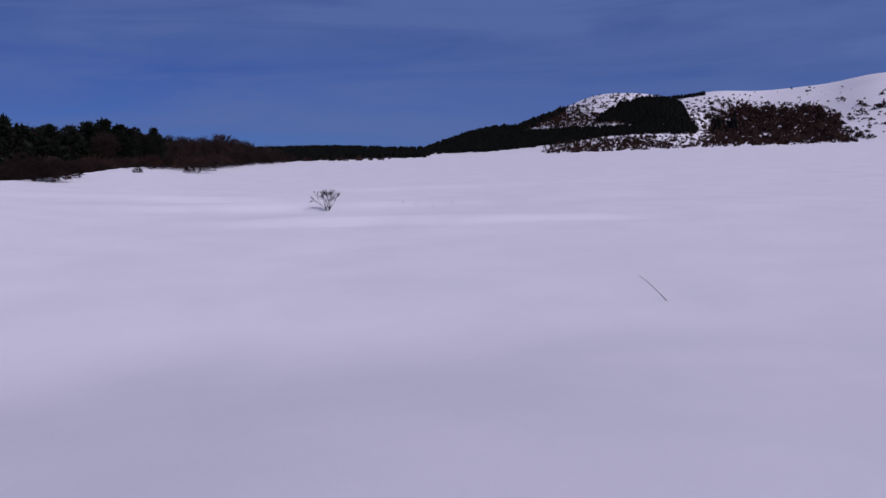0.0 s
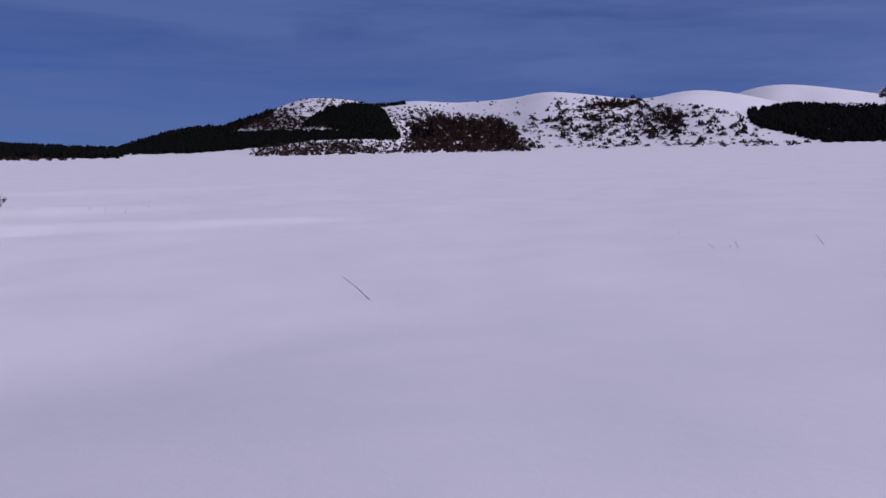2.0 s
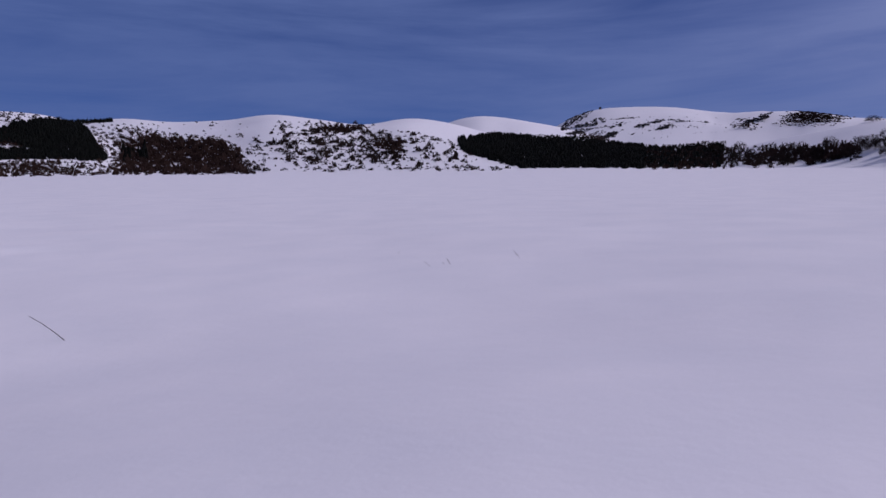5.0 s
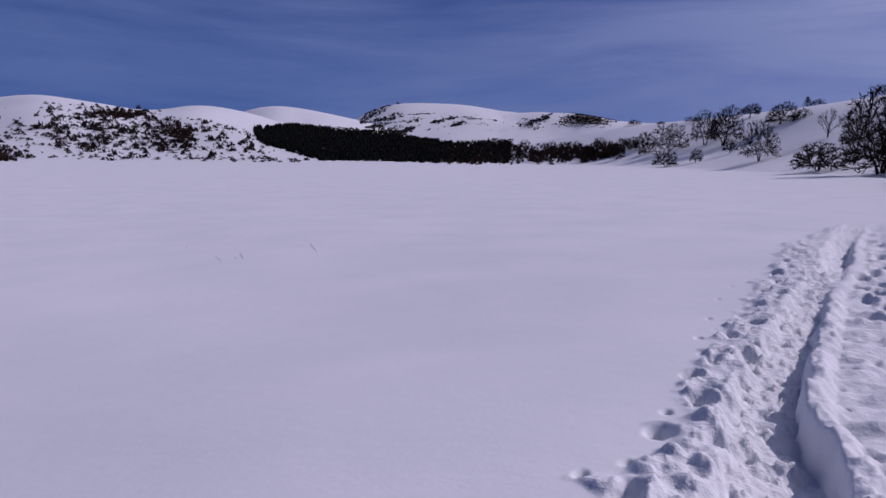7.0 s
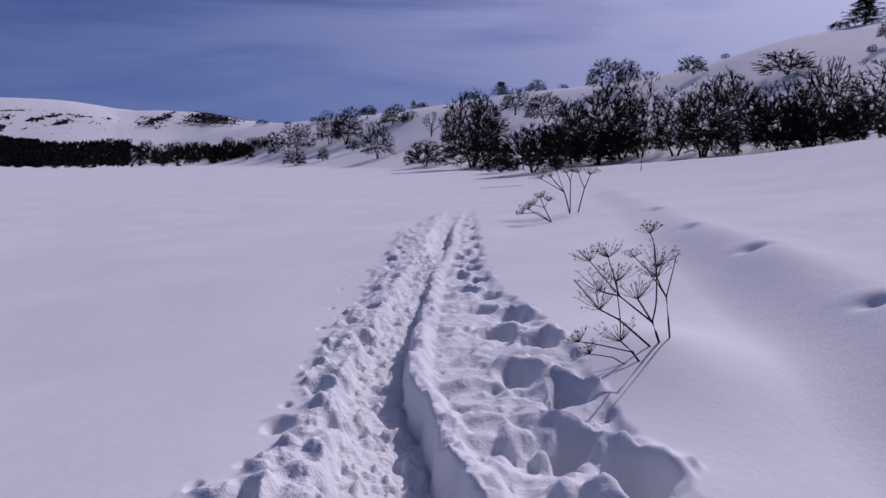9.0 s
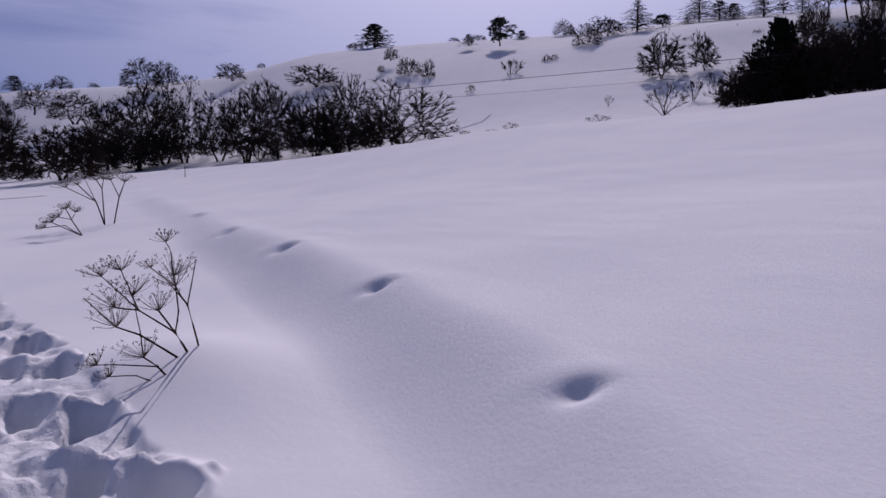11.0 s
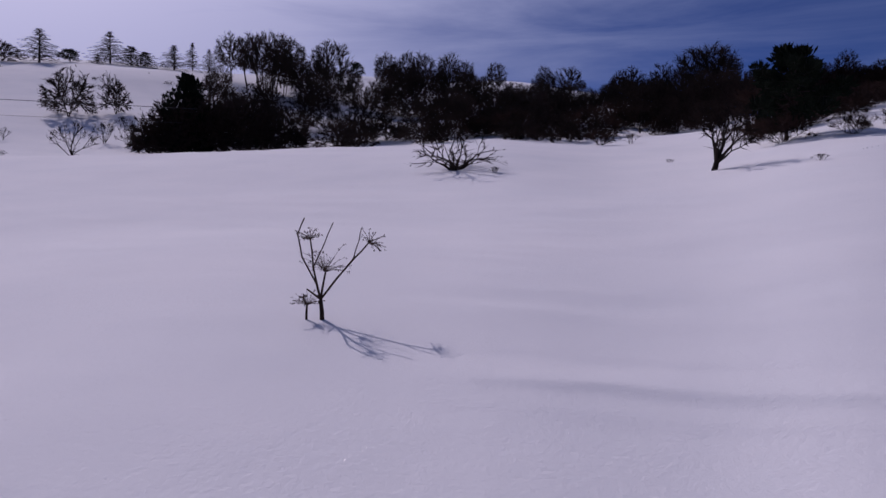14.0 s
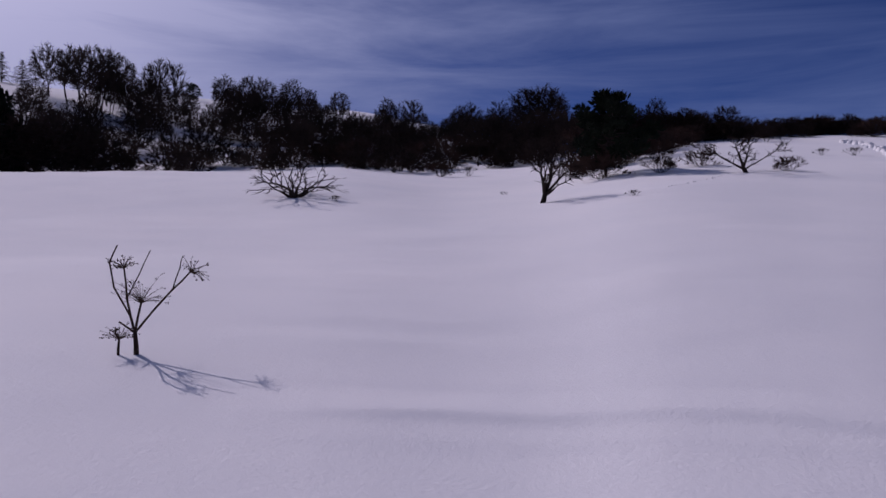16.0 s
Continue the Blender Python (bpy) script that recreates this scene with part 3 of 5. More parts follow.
def one_metre(wood, twigs, colour=None):
    top = sorted(v.z for v in twigs.v)[int(len(twigs.v) * 0.99)]
    for s in (wood, twigs):
        s.v = [v / top for v in s.v]
    return wood.mesh("trunk", BARK), twigs.mesh("crown", colour or TWIG)


def bare_tree(seed, stems, lean, trunk, limbs, fan, reach, radius, plan, colour=None):
    """Meshes of a leafless tree one metre high: short stems whose limbs fan out into a dome of twigs."""
    r = random.Random(seed)
    wood, twigs = Shape(), Shape()
    turn = r.uniform(0, 6.28)
    for k in range(stems):
        a = turn + 2 * math.pi * (k + r.uniform(-0.3, 0.3)) / stems
        out = Vector((math.cos(a), math.sin(a), 0))
        d = (Vector((0, 0, 1)) + out * lean * r.uniform(0.6, 1.2)).normalized()
        p = out * radius * 1.3 * (stems > 1) - Vector((0, 0, 0.05))
        pts = [p]
        for i in range(3):
            d = swerve(r, d, 0.07)
            pts.append(pts[-1] + d * (trunk + 0.05) * r.uniform(0.85, 1.15) / 3)
        wood.tube(pts, [radius * (1.15 - 0.13 * i) for i in range(4)], 6)
        for j in range(limbs):
            b, c = radians(fan) * math.sqrt((j + 0.5 * r.random()) / limbs), 2.4 * j + r.uniform(-0.5, 0.5)
            side = d.orthogonal().normalized()
            side.rotate(Matrix.Rotation(c, 3, d))
            at = pts[2].lerp(pts[3], r.uniform(0.1, 1.0)) if j else pts[3]
            fork(r, wood, twigs, at, (d * math.cos(b) + side * math.sin(b)).normalized(), reach * r.uniform(0.85, 1.15), radius * (0.62 - 0.25 * b), 1, plan)
    return one_metre(wood, twigs, colour)


def spread(r, wood, twigs, p, d, tips, radius, level, plan):
    """A limb towards the middle of its tips; it parts until each tip has a twig of its own."""
    thin, spray, reach, wander = plan
    mid = sum(tips, Vector()) / len(tips)
    if len(tips) == 1:
        e = mid - p
        l = e.length
        e = (e / max(l, 1e-6) + d * 0.25 + (mid - Vector((0, 0, 0.1))).normalized() * 0.7).normalized()
        sliver(r, twigs, p, e, l, thin * 1.5)
        for _ in range(spray):
            u = r.random() ** 0.8
            side = e.orthogonal().normalized()
            side.rotate(Matrix.Rotation(r.uniform(0, 6.28), 3, e))
            sliver(r, twigs, p + e * l * u, (e + side * r.uniform(0.2, 1.0)).normalized(), reach * r.uniform(0.5, 1.2), thin)
        return
    go = mid - p
    share = r.uniform(0.85, 1.35) / (math.log(len(tips), 2.3) + 1.0)
    q = p + (go + d * go.length * 0.3 + Vector((r.uniform(-1, 1), r.uniform(-1, 1), r.uniform(-1, 1))) * go.length * wander * 3) * share
    bend = p.lerp(q, 0.5) + d * go.length * share * 0.1
    end = radius * 0.92
    if len(tips) > 14:
        wood.tube([p, bend, q], [radius, (radius + end) / 2, end], 5 if level < 3 else 3)
    else:
        w = (q - p).orthogonal().normalized() * max(radius, thin)
        w.rotate(Matrix.Rotation(r.uniform(0, 6.28), 3, (q - p).normalized()))
        n = len(twigs.v)
        twigs.v += [p + w, p - w, q - w * 0.8, q + w * 0.8]
        twigs.f.append((n, n + 1, n + 2, n + 3))
    if level > 1:
        for _ in range(spray // 2):
            sliver(r, twigs, p.lerp(q, r.random()), swerve(r, (q - p).normalized() + (q - Vector((0, 0, 0.1))).normalized() * 0.6, 0.5), reach * r.uniform(0.8, 1.8), thin)
    n = min(3 if r.random() < 0.4 else 2, len(tips))
    seeds = [r.choice(tips)]
    while len(seeds) < n:
        seeds.append(max(tips, key=lambda t: min((t - s).length for s in seeds) * r.uniform(0.8, 1.0)))
    groups = [[] for _ in seeds]
    for t in tips:
        groups[min(range(n), key=lambda i: (t - seeds[i]).length)].append(t)
    for g in groups:
        if g:
            spread(r, wood, twigs, q, (q - bend).normalized(), g, end * max(len(g) / len(tips), 0.2) ** 0.5, level + 1, plan)


def crowned_tree(seed, stems, trunk, wide, low, radius, tips, plan, fan=True):
    """Meshes of a leafless tree one metre high: limbs that radiate into a rounded, uneven dome of twigs."""
    r = random.Random(seed)
    wood, twigs = Shape(), Shape()
    lobes = [(r.uniform(0, 6.28), r.uniform(0.1, 1.2), r.uniform(0.10, 0.24)) for _ in range(7)]
    mid = (1 + low) / 2
    marks = []
    for k in range(tips):
        a, h = 2.399963 * k + r.uniform(-0.4, 0.4), (0.06 if fan else -0.75) + (0.94 if fan else 1.75) * (k + r.random()) / tips
        ring = math.sqrt(max(1 - h * h, 0.0))
        swell = 0.86 + sum(s * max(math.cos(a - b) * ring * math.cos(c) + h * math.sin(c), 0) ** 6 for b, c, s in lobes)
        swell *= 1 - 0.45 * r.random() ** 2.2
        side = ring * wide * swell
        marks.append(Vector((math.cos(a) * side, math.sin(a) * side, trunk * 0.6 + h * (1 - trunk * 0.6) * swell if fan else mid + h * (1 - mid) * swell)))
    turn = r.uniform(0, 6.28)
    feet = [[] for _ in range(stems)]
    for m in marks:
        k = int(((math.atan2(m.y, m.x) - turn) % 6.2831853) / 6.2831853 * stems) % stems
        feet[k if r.random() < 0.85 else r.randrange(stems)].append(m)
    for k in range(stems):
        a = turn + 2 * math.pi * (k + 0.5) / stems
        out = Vector((math.cos(a), math.sin(a), 0)) * (stems > 1)
        base = out * radius * 1.5
        top = base + out * trunk * 0.35 + Vector((r.uniform(-0.15, 0.15) * trunk, r.uniform(-0.15, 0.15) * trunk, trunk))
        bend = base.lerp(top, 0.5) + Vector((r.uniform(-0.08, 0.08), r.uniform(-0.08, 0.08), 0)) * trunk
        wood.tube([base - Vector((0, 0, 0.05)), bend, top], [radius * 1.25, radius, radius * 0.92], 6)
        if feet[k]:
            spread(r, wood, twigs, top, (top - bend).normalized(), feet[k], radius * 0.85, 1, plan)
    return one_metre(wood, twigs)


def conifer(seed, tiers, width, needles=1.0, larch=False):
    """A spruce or a bare larch one metre high: whorls of boughs that droop and carry needle blades."""
    r = random.Random(seed)
    wood, green = Shape(), Shape()
    wood.tube([Vector((0, 0, -0.03)), Vector((0, 0, 0.5)), Vector((0, 0, 1))], [0.020, 0.012, 0.003], 6)
    for t in range(tiers):
        h0 = 0.10 + 0.88 * t / tiers
        reach = width * (1 - h0) ** 0.85 + 0.015
        for k in range(r.randrange(4, 7) if larch else 6):
            a = 2 * math.pi * (k + 0.5 * (t % 2) + r.uniform(-0.25, 0.25)) / 6
            out = Vector((math.cos(a), math.sin(a), 0))
            l = reach * r.uniform(0.35, 1.2)
            h = h0 + r.uniform(-0.03, 0.03) * (1.5 if larch else 1)
            p0 = Vector((0, 0, h))
            p1 = p0 + out * l * 0.55 + Vector((0, 0, (0.05 if larch else -0.02) * r.uniform(0.5, 1.5)))
            p2 = p0 + out * l + Vector((0, 0, (0.03 if larch else 0.0) - l * 0.12))
            wood.tube([p0, p1, p2], [0.006, 0.004, 0.002] if larch else [0.0045, 0.003, 0.0015], 3)
            side = Vector((-out.y, out.x, 0))
            for j in range(int((9 if not larch else 11) * needles)):
                u = r.uniform(0.15, 1.0)
                q = p0.lerp(p1, u * 2) if u < 0.5 else p1.lerp(p2, u * 2 - 1)
                s = r.choice((-1, 1))
                d = (out * r.uniform(0.4, 1.0) + side * s * r.uniform(0.2, 0.9) + Vector((0, 0, r.uniform(-0.5, 0.25)))).normalized()
                if larch:
                    sliver(r, wood, q, d, (0.018 + 0.05 * (1 - h0)) * r.uniform(0.6, 1.3), 0.0042)
                else:
                    green.blade(q, d, d.cross(Vector((0, 0, 1))).normalized(), 0.075 * r.uniform(0.7, 1.3), 0.026)
    return wood.mesh("trunk", BARK, True), (green.mesh("crown", NEEDLE, False) if green.v else None)


def pine(seed, clumps, low, wide, tuft, blades):
    """A Scots pine one metre high: bent limbs with tufts of needles."""
    r = random.Random(seed)
    wood, green = Shape(), Shape()
    pts = [Vector((r.uniform(-0.02, 0.02) * i, r.uniform(-0.02, 0.02) * i, -0.03 + 0.25 * i)) for i in range(5)]
    wood.tube(pts, [0.026, 0.022, 0.017, 0.012, 0.006], 6)
    for k in range(clumps):
        h = low + (1 - low) * (k + r.random()) / clumps
        a = 2.4 * k + r.uniform(-0.5, 0.5)
        reach = wide * math.sin(math.pi * (0.22 + 0.74 * (h - low) / (1 - low))) ** 0.85 * r.uniform(0.35, 1.1)
        i = min(int((h + 0.03) / 0.25), 3)
        p0 = pts[i].lerp(pts[i + 1], (h + 0.03) / 0.25 - i) - Vector((0, 0, 0.08))
        c = Vector((math.cos(a) * reach, math.sin(a) * reach, h - 0.03))
        wood.tube([p0, p0.lerp(c, 0.6) - Vector((0, 0, 0.02)), c], [0.008, 0.005, 0.002], 3)
        size = r.uniform(0.055, 0.095) * tuft
        for _ in range(blades):
            d = Vector((r.gauss(0, 1), r.gauss(0, 1), r.gauss(0.25, 0.7))).normalized()
            q = c + Vector((d.x, d.y, d.z * 0.55)) * size * r.uniform(0.1, 0.9)
            green.blade(q, swerve(r, d + Vector((0, 0, 0.4)), 0.5), swerve(r, d.orthogonal(), 0.3).normalized(), size * 0.75, size * (0.30 if blades > 40 else 0.42))
    return wood.mesh("trunk", BARK), green.mesh("crown", NEEDLE, False)


# last level, angle, shrink, lift, wander, twig width, twigs a spray, ways to part, side shoots, twig length
THICK = (4, 28, 0.82, 0.06, 0.14, 0.0056, 6, (2, 2, 3), 6, 0.12)
BARE = (4, 28, 0.84, 0.05, 0.13, 0.0075, 4, (2, 2, 3), 3, 0.14)
CROOK = (4, 34, 0.80, 0.08, 0.18, 0.0068, 3, (2, 2, 3), 3, 0.11)
# twig width, twigs a spray, twig length, wander
DOME = (0.0046, 5, 0.070, 0.07)
VASE = (0.0037, 4, 0.070, 0.06)
SCRUB = (0.0080, 6, 0.10, 0.10)
TUFT = (0.0110, 4, 0.13, 0.10)
KINDS = {
    "oak": [crowned_tree(s, n, t, w, l, 0.026 / n ** 0.4, 660, DOME) for s, n, t, w, l in ((1, 1, 0.16, 0.50, 0.14), (2, 2, 0.14, 0.52, 0.12), (4, 1, 0.20, 0.46, 0.18), (5, 2, 0.10, 0.56, 0.08), (6, 1, 0.17, 0.54, 0.16), (7, 3, 0.12, 0.48, 0.12))],
    "round": [crowned_tree(s, n, t, w, l, 0.020 / n ** 0.4, 600, DOME) for s, n, t, w, l in ((11, 3, 0.12, 0.52, 0.12), (12, 4, 0.10, 0.58, 0.10), (13, 2, 0.16, 0.50, 0.16), (14, 5, 0.08, 0.56, 0.08))],
    "slim": [crowned_tree(s, n, t, w, l, 0.014 / n ** 0.4, 420, VASE, False) for s, n, t, w, l in ((21, 1, 0.34, 0.24, 0.30), (22, 2, 0.28, 0.27, 0.28), (23, 1, 0.30, 0.29, 0.32), (24, 2, 0.34, 0.24, 0.34), (25, 1, 0.42, 0.22, 0.38), (26, 3, 0.24, 0.28, 0.28))],
    "bush": [crowned_tree(s, n, 0.06, w, 0.02, 0.011, 330, SCRUB) for s, n, w in ((31, 5, 0.55), (32, 6, 0.68), (33, 4, 0.50))],
    "clump": [crowned_tree(s, n, 0.06, w, 0.0, 0.016, 220, TUFT) for s, n, w in ((71, 4, 0.60), (72, 5, 0.66), (73, 4, 0.54))],
    "russet": [bare_tree(s, n, l, 0.05, 4, 48, 0.28, 0.011, THICK, RUSSET) for s, n, l in ((36, 4, 0.8), (37, 4, 0.6))],
    "thorn": [bare_tree(48, 1, 0.1, 0.16, 7, 50, 0.28, 0.046, CROOK), bare_tree(47, 3, 0.8, 0.05, 4, 52, 0.34, 0.032, BARE), bare_tree(43, 2, 0.4, 0.12, 4, 50, 0.30, 0.026, BARE),
              bare_tree(44, 1, 0.2, 0.16, 6, 62, 0.32, 0.036, CROOK), crowned_tree(46, 8, 0.05, 0.8, 0.0, 0.036, 130, (0.0090, 2, 0.12, 0.06))],
    "spruce": [conifer(51, 20, 0.44, 1.5), conifer(52, 16, 0.5, 1.5)],
    "larch": [conifer(55, 32, 0.52, 1.7, True), conifer(56, 29, 0.46, 1.7, True)],
    "pine": [pine(61, 40, 0.32, 0.34, 1.3, 26), pine(62, 38, 0.25, 0.42, 1.5, 26), pine(63, 40, 0.30, 0.52, 1.5, 80), pine(64, 64, 0.05, 0.36, 1.5, 30)],
}
WORDS = {
    "oak": ("bare_tree", "leafless broad-crowned tree standing in deep snow", "tree"),
    "round": ("bare_tree", "leafless many-stemmed tree with a round twiggy crown", "tree"),
    "slim": ("bare_tree", "slender leafless woodland tree with upswept dark branches", "tree"),
    "bush": ("bush", "dense leafless dark bush rising from the snow", "bush"),
    "clump": ("bush", "dense dark leafless bush on the snowy hillside", "bush"),
    "russet": ("bush", "leafless reddish-brown shrub at the edge of the wood", "bush"),
    "thorn": ("thorn_tree", "small gnarled leafless tree with spreading branches on snow", "tree"),
    "spruce": ("spruce", "dark green spruce on the snowy slope", "conifer"),
    "larch": ("larch", "bare larch with level branches on the snowy crest", "conifer"),
    "pine": ("pine", "dark green pine with clumped needles in snow", "conifer"),
}
pick = random.Random(99)


def natural_width(mesh):
    co = np.empty(len(mesh.vertices) * 3)
    mesh.vertices.foreach_get("co", co)
    return 2 * float(np.percentile(np.hypot(co[0::3], co[1::3]), 78))


BREADTH = {k: [natural_width(c or t) for t, c in v] for k, v in KINDS.items()}


def plant(kind, at, height, wide=1.0, group="", variant=None, turn=None, label="", across=None):
    """A tree or bush as a thing of its own: an empty at its foot with trunk and crown under it."""
    k = pick.randrange(len(KINDS[kind])) if variant is None else variant
    trunk, crown = KINDS[kind][k]
    name, words, cat = WORDS[kind]
    ob = tagged(new(name), label or words, cat, group)
    ob.empty_display_size = 0.2
    s = height
    if across:
        wide = min(max(across / (s * BREADTH[kind][k]), 0.6), 2.6)
    ob.matrix_basis = Matrix.LocRotScale(at, Euler((0, 0, pick.uniform(0, 6.28) if turn is None else turn)), (s * wide, s * wide, s))
    part("trunk", trunk, ob)
    if crown:
        part("crown", crown, ob)
    return ob


def seen_plant(kind, az, el, tall, wide=1.0, start=45.0, group="", span=None, facing=None, **more):
    at, q = sight(az, el, start, facing)
    return plant(kind, at - Vector((0, 0, 0.05)), q * (math.tan(radians(el + tall)) - math.tan(radians(el))), wide, group, across=span and q * math.tan(radians(span)), **more)


# ---- near hillside: kind, az, foot's height, own height and breadth, all in degrees ----
FAR_SLOPE = [
    ("clump", -76.2, 1.57, 0.88, 1.0), ("clump", -77.8, 1.71, 1.13, 1.5), ("round", -79.8, 1.35, 2.13, 2.5), ("clump", -79.5, 0.21, 1.26, 1.8), ("oak", -82.3, 2.0, 2.49, 2.0), ("oak", -83.6, 2.01, 2.73, 2.3),
    ("slim", -85.4, 3.51, 1.41, 1.5), ("clump", -81.7, 0.61, 1.01, 0.9), ("round", -86.1, 0.77, 2.87, 2.4), ("oak", -87.4, 3.27, 1.72, 2.0), ("clump", -88.7, 3.51, 0.98, 1.2), ("thorn", -90.5, 2.41, 2.07, 1.7),
    ("bush", -90.0, 0.05, 1.98, 3.1), ("clump", -81.4, 3.62, 0.44, 1.5), ("clump", -79.0, 3.47, 0.25, 1.0), ("clump", -77.0, 3.45, 0.37, 0.9), ("clump", -84.1, 1.38, 1.01, 1.0),
]
CREST = [
    ("clump", -93.8, 5.46, 0.59, 1.5), ("spruce", -96.2, 5.84, 1.1, 1.3), ("clump", -99.0, 6.24, 0.85, 1.4), ("clump", -101.2, 6.35, 0.32, 0.7), ("clump", -89.7, 4.78, 0.44, 0.9), ("spruce", -89.1, 4.81, 0.73, 0.4),
    ("oak", -104.4, 5.9, 2.36, 2.8), ("oak", -106.1, 6.16, 1.85, 1.7), ("thorn", -107.8, 5.85, 1.36, 1.2), ("oak", -97.3, 4.18, 2.04, 2.2), ("oak", -99.8, 3.55, 2.21, 3.1), ("oak", -93.9, -0.04, 5.57, 4.5),
    ("bush", -100.6, -0.2, 3.2, 4.6), ("bush", -105.2, 0.4, 2.6, 3.4), ("bush", -112.8, 0.6, 2.4, 3.2), ("bush", -119.2, 1.0, 3.8, 4.6),
    ("oak", -95.0, 0.21, 5.54, 3.1), ("round", -92.3, 1.67, 3.04, 1.9), ("bush", -96.2, -0.51, 1.22, 2.6),
]
HILL_FOOT = [
    ("bush", -98.6, -0.6, 3.79, 5.0), ("oak", -103.8, -0.01, 6.06, 5.4), ("bush", -103.6, -0.01, 3.17, 3.6), ("oak", -107.0, 0.53, 5.41, 4.3), ("oak", -109.6, 0.59, 4.97, 3.7), ("oak", -111.6, 0.55, 5.74, 4.8),
    ("oak", -114.0, 0.74, 5.86, 4.1), ("bush", -116.9, 0.78, 3.97, 4.5), ("round", -117.2, 0.78, 5.08, 5.2), ("oak", -119.7, 1.1, 6.0, 4.3), ("round", -124.1, 1.41, 5.18, 7.0), ("bush", -121.9, 1.28, 3.12, 4.0),
    ("clump", -117.2, 6.43, 1.53, 3.8), ("clump", -110.8, 6.83, 1.27, 1.9), ("clump", -113.0, 7.89, 0.39, 0.6), ("oak", -105.6, 0.5, 5.3, 3.8), ("oak", -101.6, 0.1, 4.9, 3.6), ("bush", -94.5, -0.2, 2.8, 4.4),
]
OPEN_CREST = [
    ("spruce", -121.8, 9.32, 1.86, 1.9), ("clump", -120.2, 9.44, 0.52, 1.5), ("clump", -123.0, 8.37, 0.99, 1.0), ("bush", -124.4, 7.15, 1.36, 1.9), ("clump", -126.0, 6.88, 1.51, 1.0), ("clump", -122.2, 7.45, 0.54, 0.6),
    ("clump", -128.2, 9.74, 0.31, 1.9), ("clump", -130.0, 9.77, 0.44, 1.6), ("spruce", -129.3, 9.39, 0.91, 0.9), ("pine", -131.8, 9.35, 2.02, 1.8), ("spruce", -133.5, 9.73, 0.69, 0.9), ("round", -136.9, 9.85, 1.07, 1.7),
    ("clump", -137.4, 9.85, 0.42, 1.4), ("round", -138.7, 8.69, 1.89, 2.3), ("bush", -140.2, 9.72, 1.22, 2.4), ("larch", -142.4, 9.73, 2.35, 1.9), ("pine", -144.3, 10.02, 0.89, 1.2), ("larch", -146.9, 10.17, 2.24, 1.7),
    ("larch", -146.1, 10.01, 0.77, 1.1), ("spruce", -148.3, 10.11, 1.53, 1.4),
]
OPEN_SLOPE = [
    ("spruce", -149.3, 10.1, 1.23, 1.3), ("larch", -151.3, 10.05, 1.9, 1.5), ("clump", -135.3, 7.22, 1.22, 0.8), ("clump", -136.0, 7.23, 1.27, 0.8), ("thorn", -132.6, 6.6, 1.63, 1.8), ("bush", -144.2, 6.39, 2.86, 3.3),
    ("bush", -146.1, 7.5, 1.61, 1.4), ("bush", -147.3, 6.74, 2.53, 1.8), ("clump", -149.7, 8.45, 1.25, 1.2), ("clump", -150.9, 8.07, 1.22, 1.0), ("thorn", -144.4, 3.05, 2.89, 3.2), ("thorn", -146.5, 4.4, 1.69, 1.4),
    ("thorn", -147.8, 5.62, 0.93, 1.0), ("thorn", -148.3, 4.27, 1.96, 1.1), ("thorn", -140.2, 4.32, 0.92, 0.8), ("thorn", -139.5, 2.86, 0.93, 1.9), ("thorn", -132.5, 2.52, 0.86, 1.2), ("thorn", -131.1, 2.45, 0.39, 1.2),
    ("thorn", -128.8, 2.31, 0.5, 0.9), ("thorn", -129.4, 5.61, 0.82, 0.6),
]
hr = random.Random(17)
for rows, facing, start, group in ((FAR_SLOPE, -79.8, 62, "trees on the hillside"), (CREST, -79.8, 62, "trees on the hillside"), (HILL_FOOT, -111.6, 62, "trees at the foot of the hill"),
                                   (OPEN_CREST, -151.5, 62, "trees along the crest"), (OPEN_SLOPE, -151.5, 50, "small trees on the open slope")):
    for kind, az, el, tall, span in rows:
        more = {"variant": 3} if kind == "thorn" and tall > 2.5 else {"variant": hr.randrange(1, 4)} if kind == "thorn" else {"variant": 1} if kind == "pine" else {}
        seen_plant(kind, az, el, tall, 1.0, start, group, span=span, facing=facing, **more)
for az, el, tall in ((-152.6, 10.2, 2.05), (-153.8, 10.1, 1.8)):
    seen_plant("larch", az, el, tall, 1.15, 62, "trees along the crest")
for k in range(26):
    az = -66.0 - 12 * (k + hr.random()) / 26
    tall = hr.uniform(0.5, 1.3)
    seen_plant(hr.choice(("oak", "round", "clump")), az, 0.3 + 0.9 * hr.random() + 0.05 * max(-70 - az, 0), tall, 1.0, 150, "trees on the hillside", span=tall * hr.uniform(0.8, 1.2))

# ---- the wood beyond the rise ----
WOOD_TOP = [(-148, 9.6), (-151, 9.9), (-154, 11.0), (-155.5, 12.9), (-158.4, 13.2), (-161, 12.4), (-163, 12.9), (-165, 11.6), (-167.4, 12.2), (-170, 12.4), (-172.5, 12.4),
            (-174, 11.8), (-176.3, 11.7), (-178, 10.8), (-180.4, 11.4), (-182.3, 11.4), (-184.5, 10.9), (-187, 11.2), (-189.4, 11.3), (-192.5, 12.6), (-195, 11.4), (-198, 11.5),
            (-201.6, 11.6), (-204, 10.9), (-206.8, 10.7), (-209, 9.8), (-212, 9.5), (-219, 9.4)]
WOOD_FOOT = [(-148, 3.7), (-158, 4.3), (-169, 5.0), (-176, 5.8), (-184, 5.6), (-190, 6.2), (-196, 6.8), (-201, 8.2), (-212, 8.3), (-219, 8.0)]
wr = random.Random(5)


def wood_line(az, line):
    return float(keyed(np.array(az), line, 0.6))


